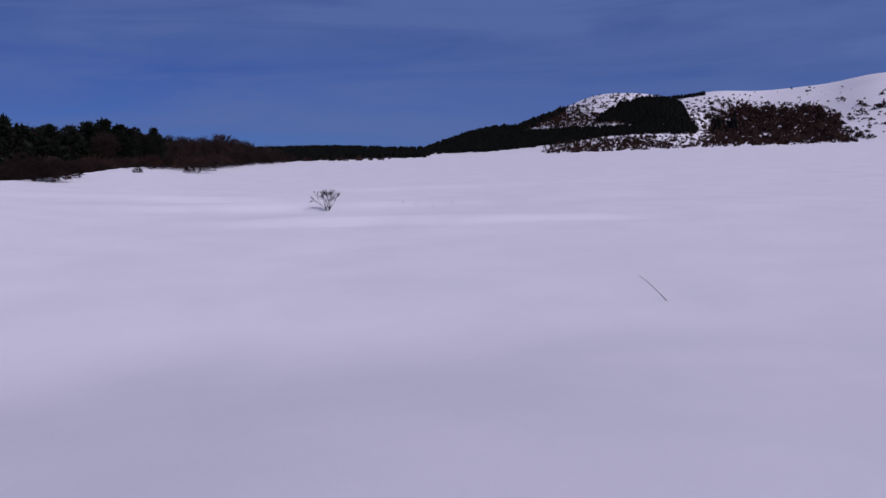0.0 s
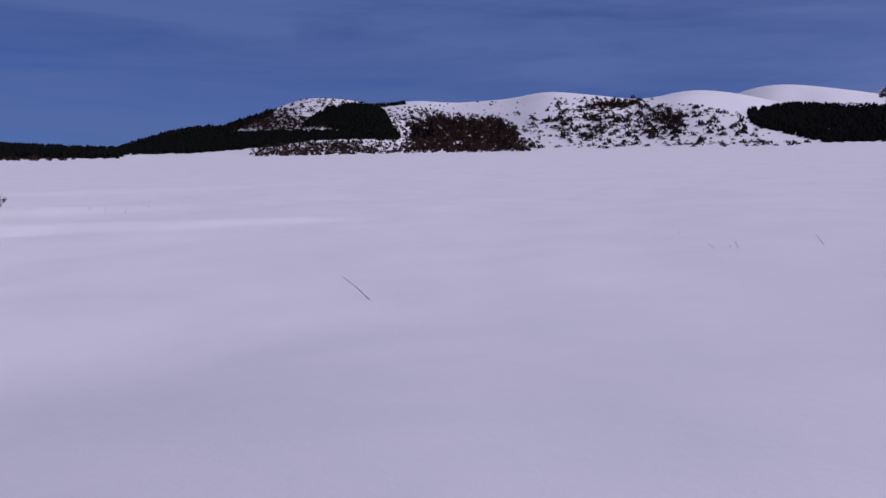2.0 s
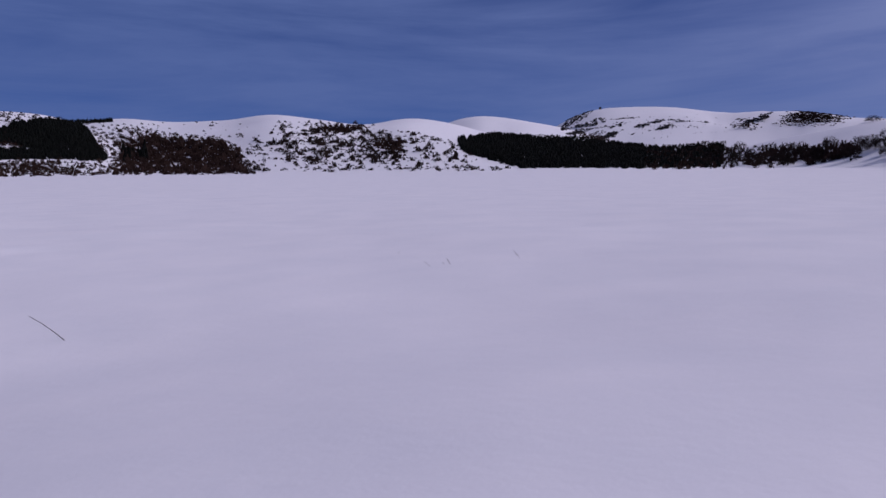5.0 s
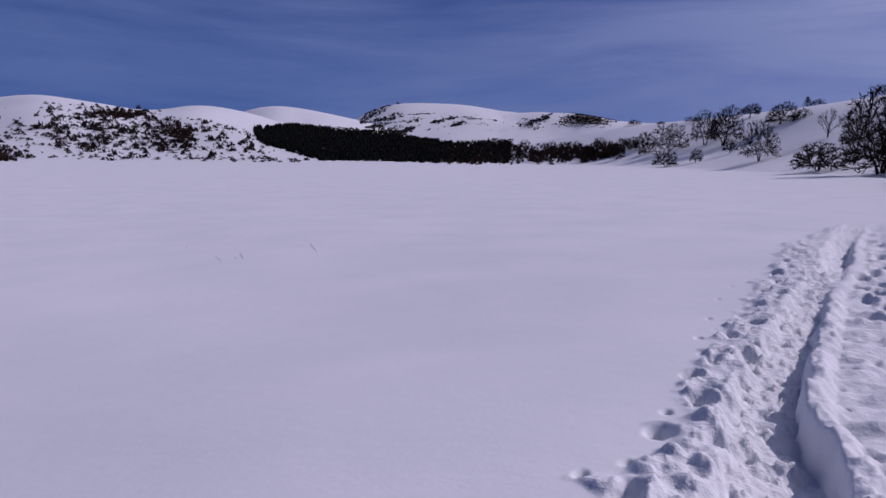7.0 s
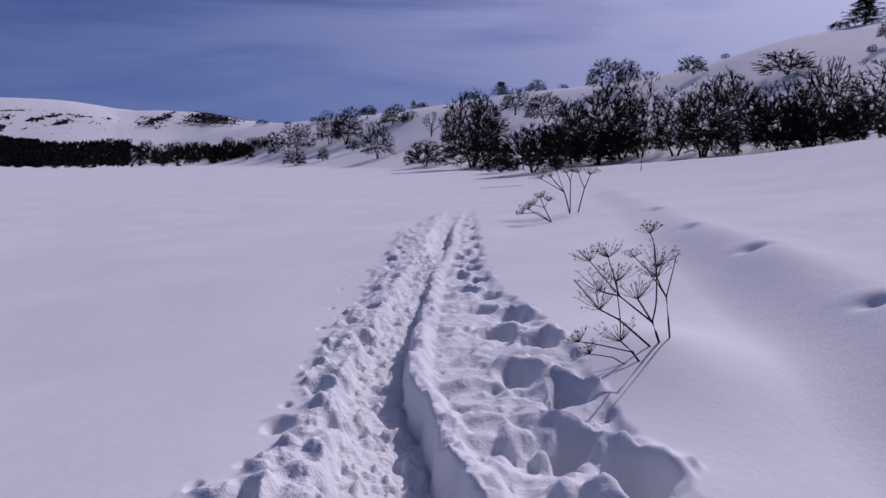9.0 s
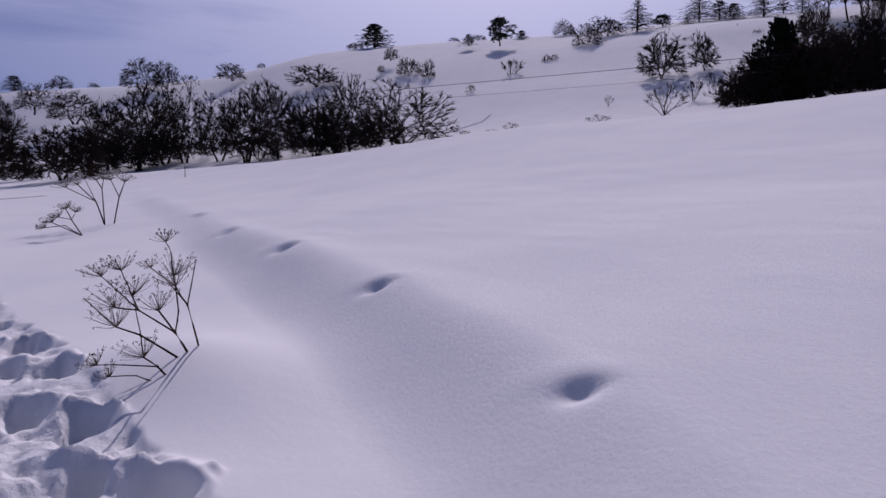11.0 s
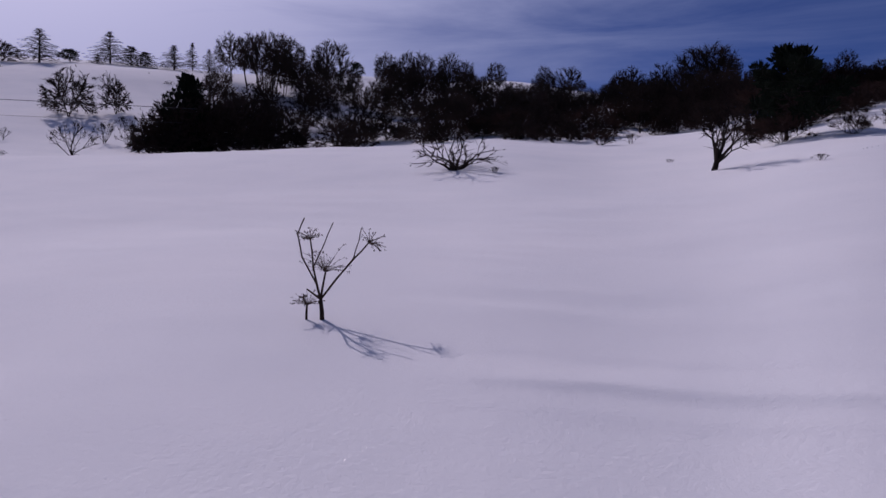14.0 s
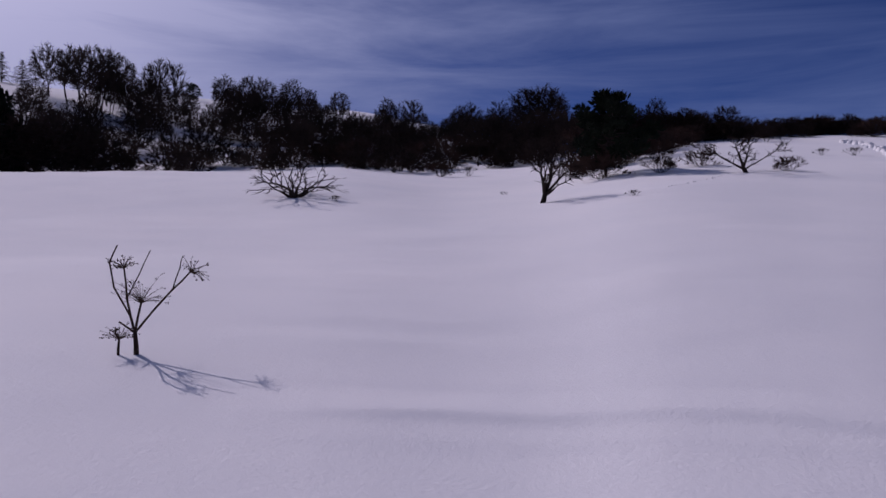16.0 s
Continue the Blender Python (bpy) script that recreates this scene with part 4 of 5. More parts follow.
# the trees that stand out of the skyline
for az, top, tall, wide in ((-155.5, 13.05, 4.4, 1.0), (-157.1, 13.1, 4.8, 1.15), (-158.5, 13.3, 5.4, 1.2), (-159.6, 13.15, 4.6, 1.1), (-162.9, 13.05, 5.0, 1.1), (-167.4, 12.3, 3.6, 1.1), (-169.1, 12.55, 3.6, 0.8),
                            (-170.4, 12.4, 4.0, 1.0), (-172.5, 12.45, 3.8, 1.0), (-173.9, 11.9, 3.2, 1.0), (-176.3, 11.8, 3.0, 0.9), (-180.4, 11.5, 3.2, 1.1), (-182.3, 11.45, 3.2, 1.0), (-186.0, 11.1, 3.0, 1.0),
                            (-187.0, 11.3, 3.6, 0.9), (-189.4, 11.4, 3.8, 1.3), (-191.8, 12.4, 5.0, 1.1), (-192.8, 12.7, 5.4, 1.2), (-193.9, 12.3, 4.8, 1.1), (-201.6, 11.8, 3.4, 0.9), (-203.9, 10.9, 2.6, 1.4),
                            (-206.8, 10.85, 2.9, 1.3), (-209.6, 9.8, 1.9, 1.2)):
    seen_plant("slim", az, top - tall, tall, wide * 1.1, 47, "trees of the wood")
seen_plant("larch", -160.9, 9.6, 2.95, 0.75, 62, "trees of the wood", variant=0)
# the trees behind and below them
for k in range(230):
    az = -152.5 - 64 * (k + wr.random()) / 230
    if az > -164 and wr.random() < 0.5:
        continue
    foot, top = wood_line(az, WOOD_FOOT), wood_line(az, WOOD_TOP) - 0.5 - abs(wr.gauss(0, 0.7))
    el = foot + max(wood_line(az, NEAR_HILL[2]) - foot - 0.3, 0.2) * wr.random()
    tall = min(wr.uniform(2.4, 4.4), top - el)
    if tall < 1.2:
        continue
    seen_plant("slim" if wr.random() < 0.6 else "oak" if wr.random() < 0.5 else "round", az, el, tall, wr.uniform(0.95, 1.3), 47, "trees of the wood")
# undergrowth along the wood's foot
for k in range(120):
    az = -151.5 - 66 * (k + wr.random()) / 120
    if az > -172 and wr.random() < 0.5:
        continue
    el = wood_line(az, WOOD_FOOT) + wr.random() ** 1.4 * 1.8
    seen_plant("bush" if wr.random() < 0.6 else "russet", az, el, wr.uniform(1.2, 2.6) * (1.0 if az > -199 else 0.55), wr.uniform(1.0, 1.5), 36, "undergrowth of the wood")
seen_plant("pine", -152.3, 3.9, 5.8, 0.8, 47, variant=3, label="dark ragged pine with low boughs before the wood")
for az, el, tall, w in ((-150.9, 3.9, 3.2, 1.3), (-153.4, 4.0, 4.2, 1.2), (-154.9, 4.1, 3.6, 1.3), (-149.7, 3.8, 1.8, 1.4), (-150.3, 3.8, 2.6, 1.5), (-151.6, 3.9, 3.9, 1.2), (-153.0, 4.0, 4.4, 1.1), (-156.2, 4.1, 3.9, 1.2), (-159.0, 4.3, 3.6, 1.3), (-157.4, 4.2, 4.4, 1.1), (-163.6, 4.6, 2.6, 1.2), (-165.2, 4.8, 2.2, 1.3)):
    seen_plant("bush", az, el, tall, w, 36, "dark thicket")
for k in range(26):
    az = -195.4 - 9.5 * (k + wr.random()) / 26
    seen_plant("russet" if wr.random() < 0.6 else "bush", az, 5.6 + 0.26 * (-195.4 - az) + wr.uniform(-0.2, 0.5), wr.uniform(1.0, 1.9), wr.uniform(1.0, 1.4), 8, "undergrowth of the wood")
for k in range(46):
    az = -197.5 - 19.5 * (k + wr.random()) / 46
    seen_plant("bush", az, wood_line(az, WOOD_FOOT) + wr.uniform(0.0, 0.5), wr.uniform(1.1, 2.1) * (1.0 if az > -206 else 0.7), wr.uniform(1.1, 1.6), 36, "undergrowth of the wood")
seen_plant("pine", -197.9, 5.6, 6.6, 0.9, 8, variant=2)
seen_plant("pine", -165.1, 10.2, 1.4, 1.0, 62, variant=1)
# trees and shrubs on the near slope in front of the wood
seen_plant("thorn", -173.2, 3.3, 3.0, 1.85, 8, variant=4, label="low spreading leafless shrub standing alone in the snow")
seen_plant("thorn", -192.9, 3.42, 5.1, 0.95, 8, variant=0, turn=0.6, label="small leafless forked tree casting a long shadow")
seen_plant("thorn", -208.2, 5.85, 3.0, 1.8, 8, variant=3, label="leafless tree with fanned branches at the wood's edge")
for az, el, tall in ((-210.9, 5.94, 1.2), (-199.9, 4.1, 0.67), (-181.0, 5.6, 0.6), (-213.1, 7.0, 0.6), (-215.1, 6.9, 0.7), (-184.7, 5.4, 1.3), (-189.9, 4.05, 0.4), (-197.6, 5.4, 2.2), (-176.5, 3.1, 0.7), (-187.0, 5.5, 0.9), (-195.0, 5.6, 1.4), (-202.0, 5.9, 1.5), (-205.0, 6.4, 1.4)):
    seen_plant("russet" if tall > 0.9 else "thorn", az, el, tall, 1.3, 8, "shrubs along the wood's edge", variant=None if tall > 0.9 else 2)

# ---- the wood across the field at the start ----
FIELD_WOOD = ((13, 1.1), (14.5, 1.3), (15.4, 1.6), (17, 2.1), (20, 2.05), (22, 2.3), (23.5, 2.5), (25.3, 2.9), (26.5, 3.0), (28, 2.5), (29, 2.8), (30.5, 2.6), (31.8, 3.3), (34, 3.4))


def field_tree(kind, az, q, top, wide, **more):
    p = heading(az) * q
    z = float(land(np.array([az]), np.array([q]))[0])
    return plant(kind, Vector((p.x, p.y, z - 0.05)), max(EYE + q * math.tan(radians(top)) - z, 1.5), wide, **more)


for az, top, wide in ((31.8, 3.35, 0.9), (30.6, 2.7, 0.9), (29.0, 2.85, 0.8), (27.6, 2.7, 0.8), (26.5, 3.05, 0.75), (25.3, 3.1, 0.8), (24.3, 2.75, 0.9), (22.0, 2.5, 0.7), (33.0, 3.4, 0.9), (23.2, 2.6, 0.8)):
    field_tree("pine", az, 140 + 12 * wr.random(), top, wide, group="trees across the field", variant=wr.choice((0, 3)))
for k in range(80):
    az = 13.0 + 21 * (k + wr.random()) / 80
    top = float(np.interp(az, [a for a, _ in FIELD_WOOD], [b for _, b in FIELD_WOOD])) - 0.1 - abs(wr.gauss(0, 0.35))
    kind = "pine" if az > 21 and wr.random() < 0.35 else wr.choice(("slim", "bush", "round"))
    more = {"variant": 0} if kind == "pine" else {}
    field_tree(kind, az, 130 + wr.random() * 70 + max(19 - az, 0) * 22, top, wr.uniform(1.0, 1.4), group="trees across the field", **more)
for k in range(34):
    az = 12.5 + 21 * (k + wr.random()) / 34
    field_tree("russet" if wr.random() < 0.2 else "bush", az, 112 + wr.random() * 22 + max(19 - az, 0) * 20, 0.2 + 0.5 * wr.random(), wr.uniform(1.2, 1.8), group="undergrowth across the field")
for az, el, tall in ((31.5, -0.85, 1.3), (30.1, -0.94, 1.9), (28.9, -1.15, 1.7), (27.8, -0.9, 1.2), (32.6, -0.8, 1.6), (29.5, -0.9, 1.5), (26.4, 0.0, 0.45), (24.0, -0.3, 0.4), (23.3, -0.7, 0.45), (20.2, -0.35, 0.35), (17.2, -0.15, 0.35), (15.4, -0.15, 0.3), (11.6, -0.2, 0.4)):
    seen_plant("bush", az, el, tall, 1.5, 30, "bushes at the field's edge")
seen_plant("thorn", 9.3, -4.29, 1.85, 0.95, 8, variant=2, label="small bare shrub poking out of a drift")


# ---- far vegetation, too many to count ----
def far_shapes():
    r = random.Random(77)
    sets = {"fir": [], "puff": []}
    for k in range(4):
        s = Shape()
        for t in range(3):
            z0, z1 = 0.05 + 0.28 * t, 0.46 + 0.27 * t
            rad = 0.24 * (1 - 0.27 * t)
            n = len(s.v)
            for j in range(6):
                a = 2 * math.pi * (j + 0.5 * (t % 2)) / 6
                q = rad * r.uniform(0.65, 1.25)
                s.v.append(Vector((math.cos(a) * q, math.sin(a) * q, z0 + r.uniform(-0.05, 0.05))))
            s.v.append(Vector((r.uniform(-0.02, 0.02), r.uniform(-0.02, 0.02), min(z1, 1.0))))
            s.f += [(n + j, n + (j + 1) % 6, n + 6) for j in range(6)]
        sets["fir"].append(s)
        s = Shape()
        for j in range(24):
            a, e, q = r.uniform(0, 6.28), r.uniform(0.1, 1.5), r.uniform(0.15, 0.62)
            d = Vector((math.cos(a) * math.cos(e), math.sin(a) * math.cos(e), math.sin(e)))
            s.blade(Vector((d.x * q * 1.15, d.y * q * 1.15, d.z * q)), swerve(r, d + Vector((0, 0, 0.4)), 0.7), swerve(r, d.orthogonal(), 0.7).normalized(), r.uniform(0.28, 0.46), 0.34)
        sets["puff"].append(s)
    return {k: [(np.array([tuple(p) for p in s.v]), [tuple(f) for f in s.f]) for s in v] for k, v in sets.items()}


FAR = far_shapes()
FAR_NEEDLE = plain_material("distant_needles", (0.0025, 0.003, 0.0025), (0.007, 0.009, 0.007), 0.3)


def inside(poly, x, y):
    hit = False
    for (x0, y0), (x1, y1) in zip(poly, poly[1:] + poly[:1]):
        if (y0 > y) != (y1 > y) and x < (x1 - x0) * (y - y0) / (y1 - y0) + x0:
            hit = not hit
    return hit


FAR_AZ, FAR_Q = np.arange(36, -84, -0.1), np.geomspace(300, 3200, 700)
FAR_Z = land(FAR_AZ[:, None], FAR_Q[None, :])
FAR_EL = np.maximum.accumulate(np.degrees(np.arctan2(FAR_Z - EYE, FAR_Q[None, :])), axis=1)


def far_sight(az, el):
    """Where a line of sight first meets the far slopes, or the crest just below it."""
    i = int(round((36 - az) / 0.1))
    j = min(int(np.searchsorted(FAR_EL[i], min(el, FAR_EL[i, -1]))), len(FAR_Q) - 1)
    p = heading(az) * float(FAR_Q[j])
    return Vector((p.x, p.y, float(FAR_Z[i, j]))), float(FAR_Q[j])


def far_growth(name, label, mat, shape, areas, seed, stray):
    """One object of far plants: areas of (outline in az and el, number, least and greatest height, width)."""
    r = random.Random(seed)
    vs, fs, n = [], [], 0
    for poly, number, low, high, wide in areas:
        xs, ys = [p[0] for p in poly], [p[1] for p in poly]
        made = tries = 0
        while made < number and tries < number * 12:
            tries += 1
            az, el = r.uniform(min(xs), max(xs)), r.uniform(min(ys), max(ys))
            if not inside(poly, az, el):
                continue
            made += 1
            az, el = az + r.gauss(0, 2.2 * stray), el + r.gauss(0, stray)
            at, q = far_sight(az, el)
            v, f = FAR[shape][r.randrange(4)]
            h, a = (low + (high - low) * r.random() ** 2) * min(max(q / 600, 0.85), 1.8), r.uniform(0, 6.28)
            c, s = math.cos(a), math.sin(a)
            w = h * wide
            vs.append(np.stack([(v[:, 0] * c - v[:, 1] * s) * w + at.x, (v[:, 0] * s + v[:, 1] * c) * w + at.y, v[:, 2] * h + at.z - 0.2], -1))
            fs += [tuple(i + n for i in face) for face in f]
            n += len(v)
    me = bpy.data.meshes.new(name)
    me.from_pydata(np.concatenate(vs).tolist(), [], fs)
    me.materials.append(mat)
    me.update()
    return tagged(new(name, me), label, "trees", kind="stuff")


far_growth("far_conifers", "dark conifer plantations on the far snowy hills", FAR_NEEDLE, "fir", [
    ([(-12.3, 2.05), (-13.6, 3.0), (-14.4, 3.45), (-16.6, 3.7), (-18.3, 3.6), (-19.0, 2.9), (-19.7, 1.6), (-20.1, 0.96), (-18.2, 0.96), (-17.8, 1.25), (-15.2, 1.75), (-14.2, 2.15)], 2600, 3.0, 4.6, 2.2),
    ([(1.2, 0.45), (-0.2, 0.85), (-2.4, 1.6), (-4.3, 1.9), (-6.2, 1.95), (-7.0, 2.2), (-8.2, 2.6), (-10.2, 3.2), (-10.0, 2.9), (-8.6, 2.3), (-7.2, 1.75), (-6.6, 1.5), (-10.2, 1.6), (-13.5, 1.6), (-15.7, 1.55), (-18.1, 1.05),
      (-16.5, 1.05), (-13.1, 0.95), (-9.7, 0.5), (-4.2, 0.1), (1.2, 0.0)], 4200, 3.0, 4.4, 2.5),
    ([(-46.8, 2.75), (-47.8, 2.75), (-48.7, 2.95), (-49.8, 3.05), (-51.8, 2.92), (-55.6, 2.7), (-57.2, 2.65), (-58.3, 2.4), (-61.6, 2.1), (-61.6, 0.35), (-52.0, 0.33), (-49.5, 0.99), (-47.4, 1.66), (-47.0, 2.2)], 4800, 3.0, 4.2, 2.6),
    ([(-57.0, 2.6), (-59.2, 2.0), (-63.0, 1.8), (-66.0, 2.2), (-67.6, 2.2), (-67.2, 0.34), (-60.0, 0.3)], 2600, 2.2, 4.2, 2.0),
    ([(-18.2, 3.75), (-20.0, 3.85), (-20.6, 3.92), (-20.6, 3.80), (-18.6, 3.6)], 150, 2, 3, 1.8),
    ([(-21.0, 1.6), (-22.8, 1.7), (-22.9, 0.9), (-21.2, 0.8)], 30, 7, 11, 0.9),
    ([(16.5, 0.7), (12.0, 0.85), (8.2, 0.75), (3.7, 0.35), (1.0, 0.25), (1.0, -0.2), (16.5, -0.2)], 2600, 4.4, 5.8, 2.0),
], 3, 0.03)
far_growth("far_brown_woods", "leafless brown woods on the lower hill slopes", RUSSET, "puff", [
    ([(-8.5, 0.0), (-10.5, 0.65), (-13.1, 0.75), (-17.8, 0.7), (-18.1, -0.08), (-8.5, -0.12)], 620, 2.0, 4.0, 0.7),
    ([(-18.2, 0.9), (-20.7, 0.8), (-22.3, 0.41), (-22.3, 0.02), (-18.2, -0.02)], 120, 1.5, 4, 0.8),
    ([(-21.4, 1.8), (-21.9, 2.35), (-23.3, 2.6), (-25.5, 2.42), (-27.8, 2.42), (-29.0, 1.9), (-29.9, 0.47), (-30.2, 0.02), (-25.5, 0.0), (-21.0, 0.1), (-20.7, 1.05)], 1500, 3.0, 6, 0.7),
    ([(-19.3, 2.9), (-31.5, 2.9), (-31.8, 0.1), (-19.3, 0.1)], 240, 1.5, 4.0, 0.8),
    ([(-40.1, 2.35), (-40.8, 2.55), (-42.0, 2.5), (-42.3, 1.95), (-41.4, 1.55), (-40.3, 1.9)], 110, 3, 6, 0.7),
    ([(-20.0, 3.45), (-22.5, 2.75), (-24.0, 2.6), (-24.0, 2.75), (-21.5, 3.2)], 90, 2, 4, 0.6),
    ([(-35.1, 3.29), (-37.0, 3.62), (-39.2, 3.62), (-39.8, 3.7), (-39.2, 3.41), (-37.0, 3.27)], 200, 2, 4.2, 0.8),
    ([(-62.0, 1.6), (-70.0, 1.6), (-76.0, 1.7), (-76.0, 0.5), (-62.0, 0.35)], 620, 2.5, 6, 0.6),
    ([(-71.3, 3.6), (-71.9, 4.05), (-73.2, 4.25), (-74.5, 3.9), (-75.4, 3.6), (-73.2, 3.55)], 1100, 1.8, 2.6, 1.3),
    ([(-68.0, 3.35), (-69.1, 3.8), (-69.6, 3.7), (-69.4, 3.25)], 90, 2.2, 4, 1.2),
    ([(-57.0, 3.05), (-58.4, 2.9), (-58.8, 2.4), (-57.2, 2.5)], 130, 2.2, 4, 1.0),
    ([(-7.0, 2.2), (-10.0, 3.2), (-11.0, 3.2), (-12.5, 2.2), (-12.0, 1.7), (-7.0, 1.6)], 420, 2.0, 4.2, 0.8),
    ([(-12.2, 2.1), (-13.6, 3.0), (-14.8, 3.2), (-15.0, 1.8), (-14.0, 1.7)], 260, 1.5, 3.4, 0.8),
    ([(17, -0.05), (8, 0.0), (3, -0.15), (17, -0.25)], 160, 2, 3.5, 0.9),
], 4, 0.17)
far_growth("hillside_scrub", "dark bushes dotted over the snowy hill", TWIG, "puff", [
    ([(-29.6, 2.4), (-32.0, 3.4), (-36.0, 3.3), (-42.4, 3.1), (-46.6, 2.5), (-47.4, 1.4), (-50.0, 0.5), (-30.2, 0.15)], 330, 1.4, 6.5, 0.9),
    ([(-31.5, 2.6), (-40.5, 2.5), (-43.0, 1.2), (-40.0, 0.8), (-33.0, 0.9)], 150, 2.4, 7.0, 0.9),
    ([(-10.3, 3.3), (-11.6, 4.0), (-13.0, 4.3), (-17.5, 4.0), (-14.3, 3.55), (-11.5, 2.50)], 150, 1.0, 3.6, 0.9),
    ([(-18.8, 3.6), (-21.6, 2.9), (-21.6, 1.6), (-20.2, 0.9), (-19.4, 1.6)], 120, 1.2, 4.0, 0.9),
    ([(-59.0, 4.3), (-66.0, 4.3), (-68.0, 3.0), (-62.0, 2.6)], 150, 0.7, 1.6, 1.0),
    ([(-30, 0.30), (-52, 0.38), (-52, 0.2), (-30, 0.12)], 60, 1.5, 4.0, 1.3),
    ([(-32.0, 3.2), (-32.5, 4.2), (-35.0, 4.0), (-39.0, 3.75), (-39.0, 3.4), (-34.0, 2.6)], 100, 1.0, 4.0, 0.9),
    ([(-36.0, 3.3), (-41.0, 3.4), (-45.0, 3.1), (-46.5, 2.4), (-36.0, 2.4)], 110, 1.0, 3.6, 0.9),
    ([(-20.0, 3.9), (-30.0, 3.9), (-30.0, 2.6), (-24.0, 2.7)], 45, 0.8, 2.2, 0.9),
    ([(1.0, 0.45), (-4.3, 2.0), (-8.2, 2.75), (-10.2, 3.4), (-10.2, 3.2), (-4.3, 1.9), (1.0, 0.4)], 240, 1.5, 3.2, 0.9),
], 5, 0.08)


def rock_bands():
    """Wind-bared rock showing through the snow of the mountain."""
    r = random.Random(8)
    s = Shape()
    bands = (((-55.4, 3.7), (-57.2, 4.6), 0.10), ((-56.6, 3.6), (-58.6, 4.2), 0.09), ((-57.6, 3.1), (-60.4, 3.9), 0.08), ((-58.6, 2.7), (-59.8, 3.2), 0.08), ((-61.0, 3.5), (-63.0, 4.0), 0.06),
             ((-55.6, 4.1), (-57.6, 4.85), 0.05), ((-55.2, 3.4), (-56.4, 3.8), 0.08), ((-57.9, 2.5), (-59.2, 2.9), 0.07), ((-62.6, 3.2), (-63.6, 3.7), 0.06), ((-65.0, 3.4), (-66.6, 3.9), 0.06),
             ((-69.0, 3.6), (-70.4, 4.2), 0.06), ((-56.2, 3.3), (-59.6, 3.6), 0.03), ((-59.2, 4.1), (-62.6, 4.35), 0.025), ((-60.2, 2.9), (-64.4, 3.5), 0.03), ((-63.4, 4.0), (-67.0, 3.6), 0.025), ((-55.8, 3.0), (-57.4, 3.3), 0.07))
    for (a0, e0), (a1, e1), loose in bands:
        for k in range(70):
            u = (k + r.random()) / 70
            at, q = sight(a0 + (a1 - a0) * u + r.gauss(0, 0.16), e0 + (e1 - e0) * u + r.gauss(0, loose), 1200)
            n, w = len(s.v), r.uniform(1.5, 6.5) * (1 if loose > 0.04 else 0.6)
            for j in range(7):
                a = 2 * math.pi * j / 7
                s.v.append(at + Vector((math.cos(a) * w * r.uniform(0.7, 1.3), math.sin(a) * w * r.uniform(0.7, 1.3), r.uniform(-3, 0))))
            for j in range(7):
                s.v.append(at.lerp(s.v[n + j], 0.55) + Vector((0, 0, r.uniform(1.5, 4))))
            s.f += [(n + j, n + (j + 1) % 7, n + 7 + (j + 1) % 7, n + 7 + j) for j in range(7)] + [tuple(n + 7 + j for j in range(7))]
    return tagged(new("mountain_rocks", s.mesh("mountain_rocks", ROCK, False)), "dark bare rock bands on the far mountain", "rocks", kind="stuff")


rock_bands()


# ---- dry plants near the trail ----
def umbel(r, parent, tip, axis, radius, k_thick=1.0, cup=True):
    """A dry umbel: spokes from one point, each with a tuft of small seed stalks."""
    rays, seeds = Shape(), Shape()
    if cup:
        axis = (axis * 0.55 + Vector((0, 0, 0.8))).normalized()
    side = axis.orthogonal().normalized()
    n = (38 if cup else 60) if radius > 0.07 else 26
    gap = r.uniform(0, 6.28)
    for k in range(n):
        a = radians(10 + 70 * math.sqrt((k + 0.5) / n)) + r.uniform(-0.1, 0.1)
        s = side.copy()
        s.rotate(Matrix.Rotation(2.4 * k + r.uniform(-0.2, 0.2), 3, axis))
        if math.cos(2.4 * k - gap) > 0.75 and r.random() < 0.7:
            continue
        l = radius * (r.uniform(0.5, 0.9) / max(math.cos(a), 0.62) if cup else r.uniform(0.45, 1.12))
        d0 = (axis * math.cos(a * 0.9) + s * math.sin(a * 0.9)).normalized()
        b = a * (0.75 if cup else 1.25)
        d1 = (axis * math.cos(b) + s * math.sin(b)).normalized()
        mid = tip + d0 * l * 0.55
        end = mid + d1 * l * 0.5
        rays.tube([tip, mid, end], [k_thick * 0.0017, k_thick * 0.0014, k_thick * 0.0010], 3)
        for j in range(r.randrange(3, 6) if cup else r.randrange(2, 5)):
            e = end + swerve(r, d1, 0.8) * l * 0.13 * r.uniform(0.5, 1.2)
            rays.tube([end, e], [k_thick * 0.0011, k_thick * 0.0009], 3)
            if r.random() < 0.6:
                seeds.nub(e, k_thick * r.uniform(0.0020, 0.0040) * (1.0 if cup else 1.25))
    seeds.nub(tip, 0.006)
    head = part("umbel", rays.mesh("umbel", SEED), parent, "dry brown umbel of thin spokes")
    tagged(part("seed_tuft", seeds.mesh("seed_tuft", DRY), head), kind="stuff")
    return head


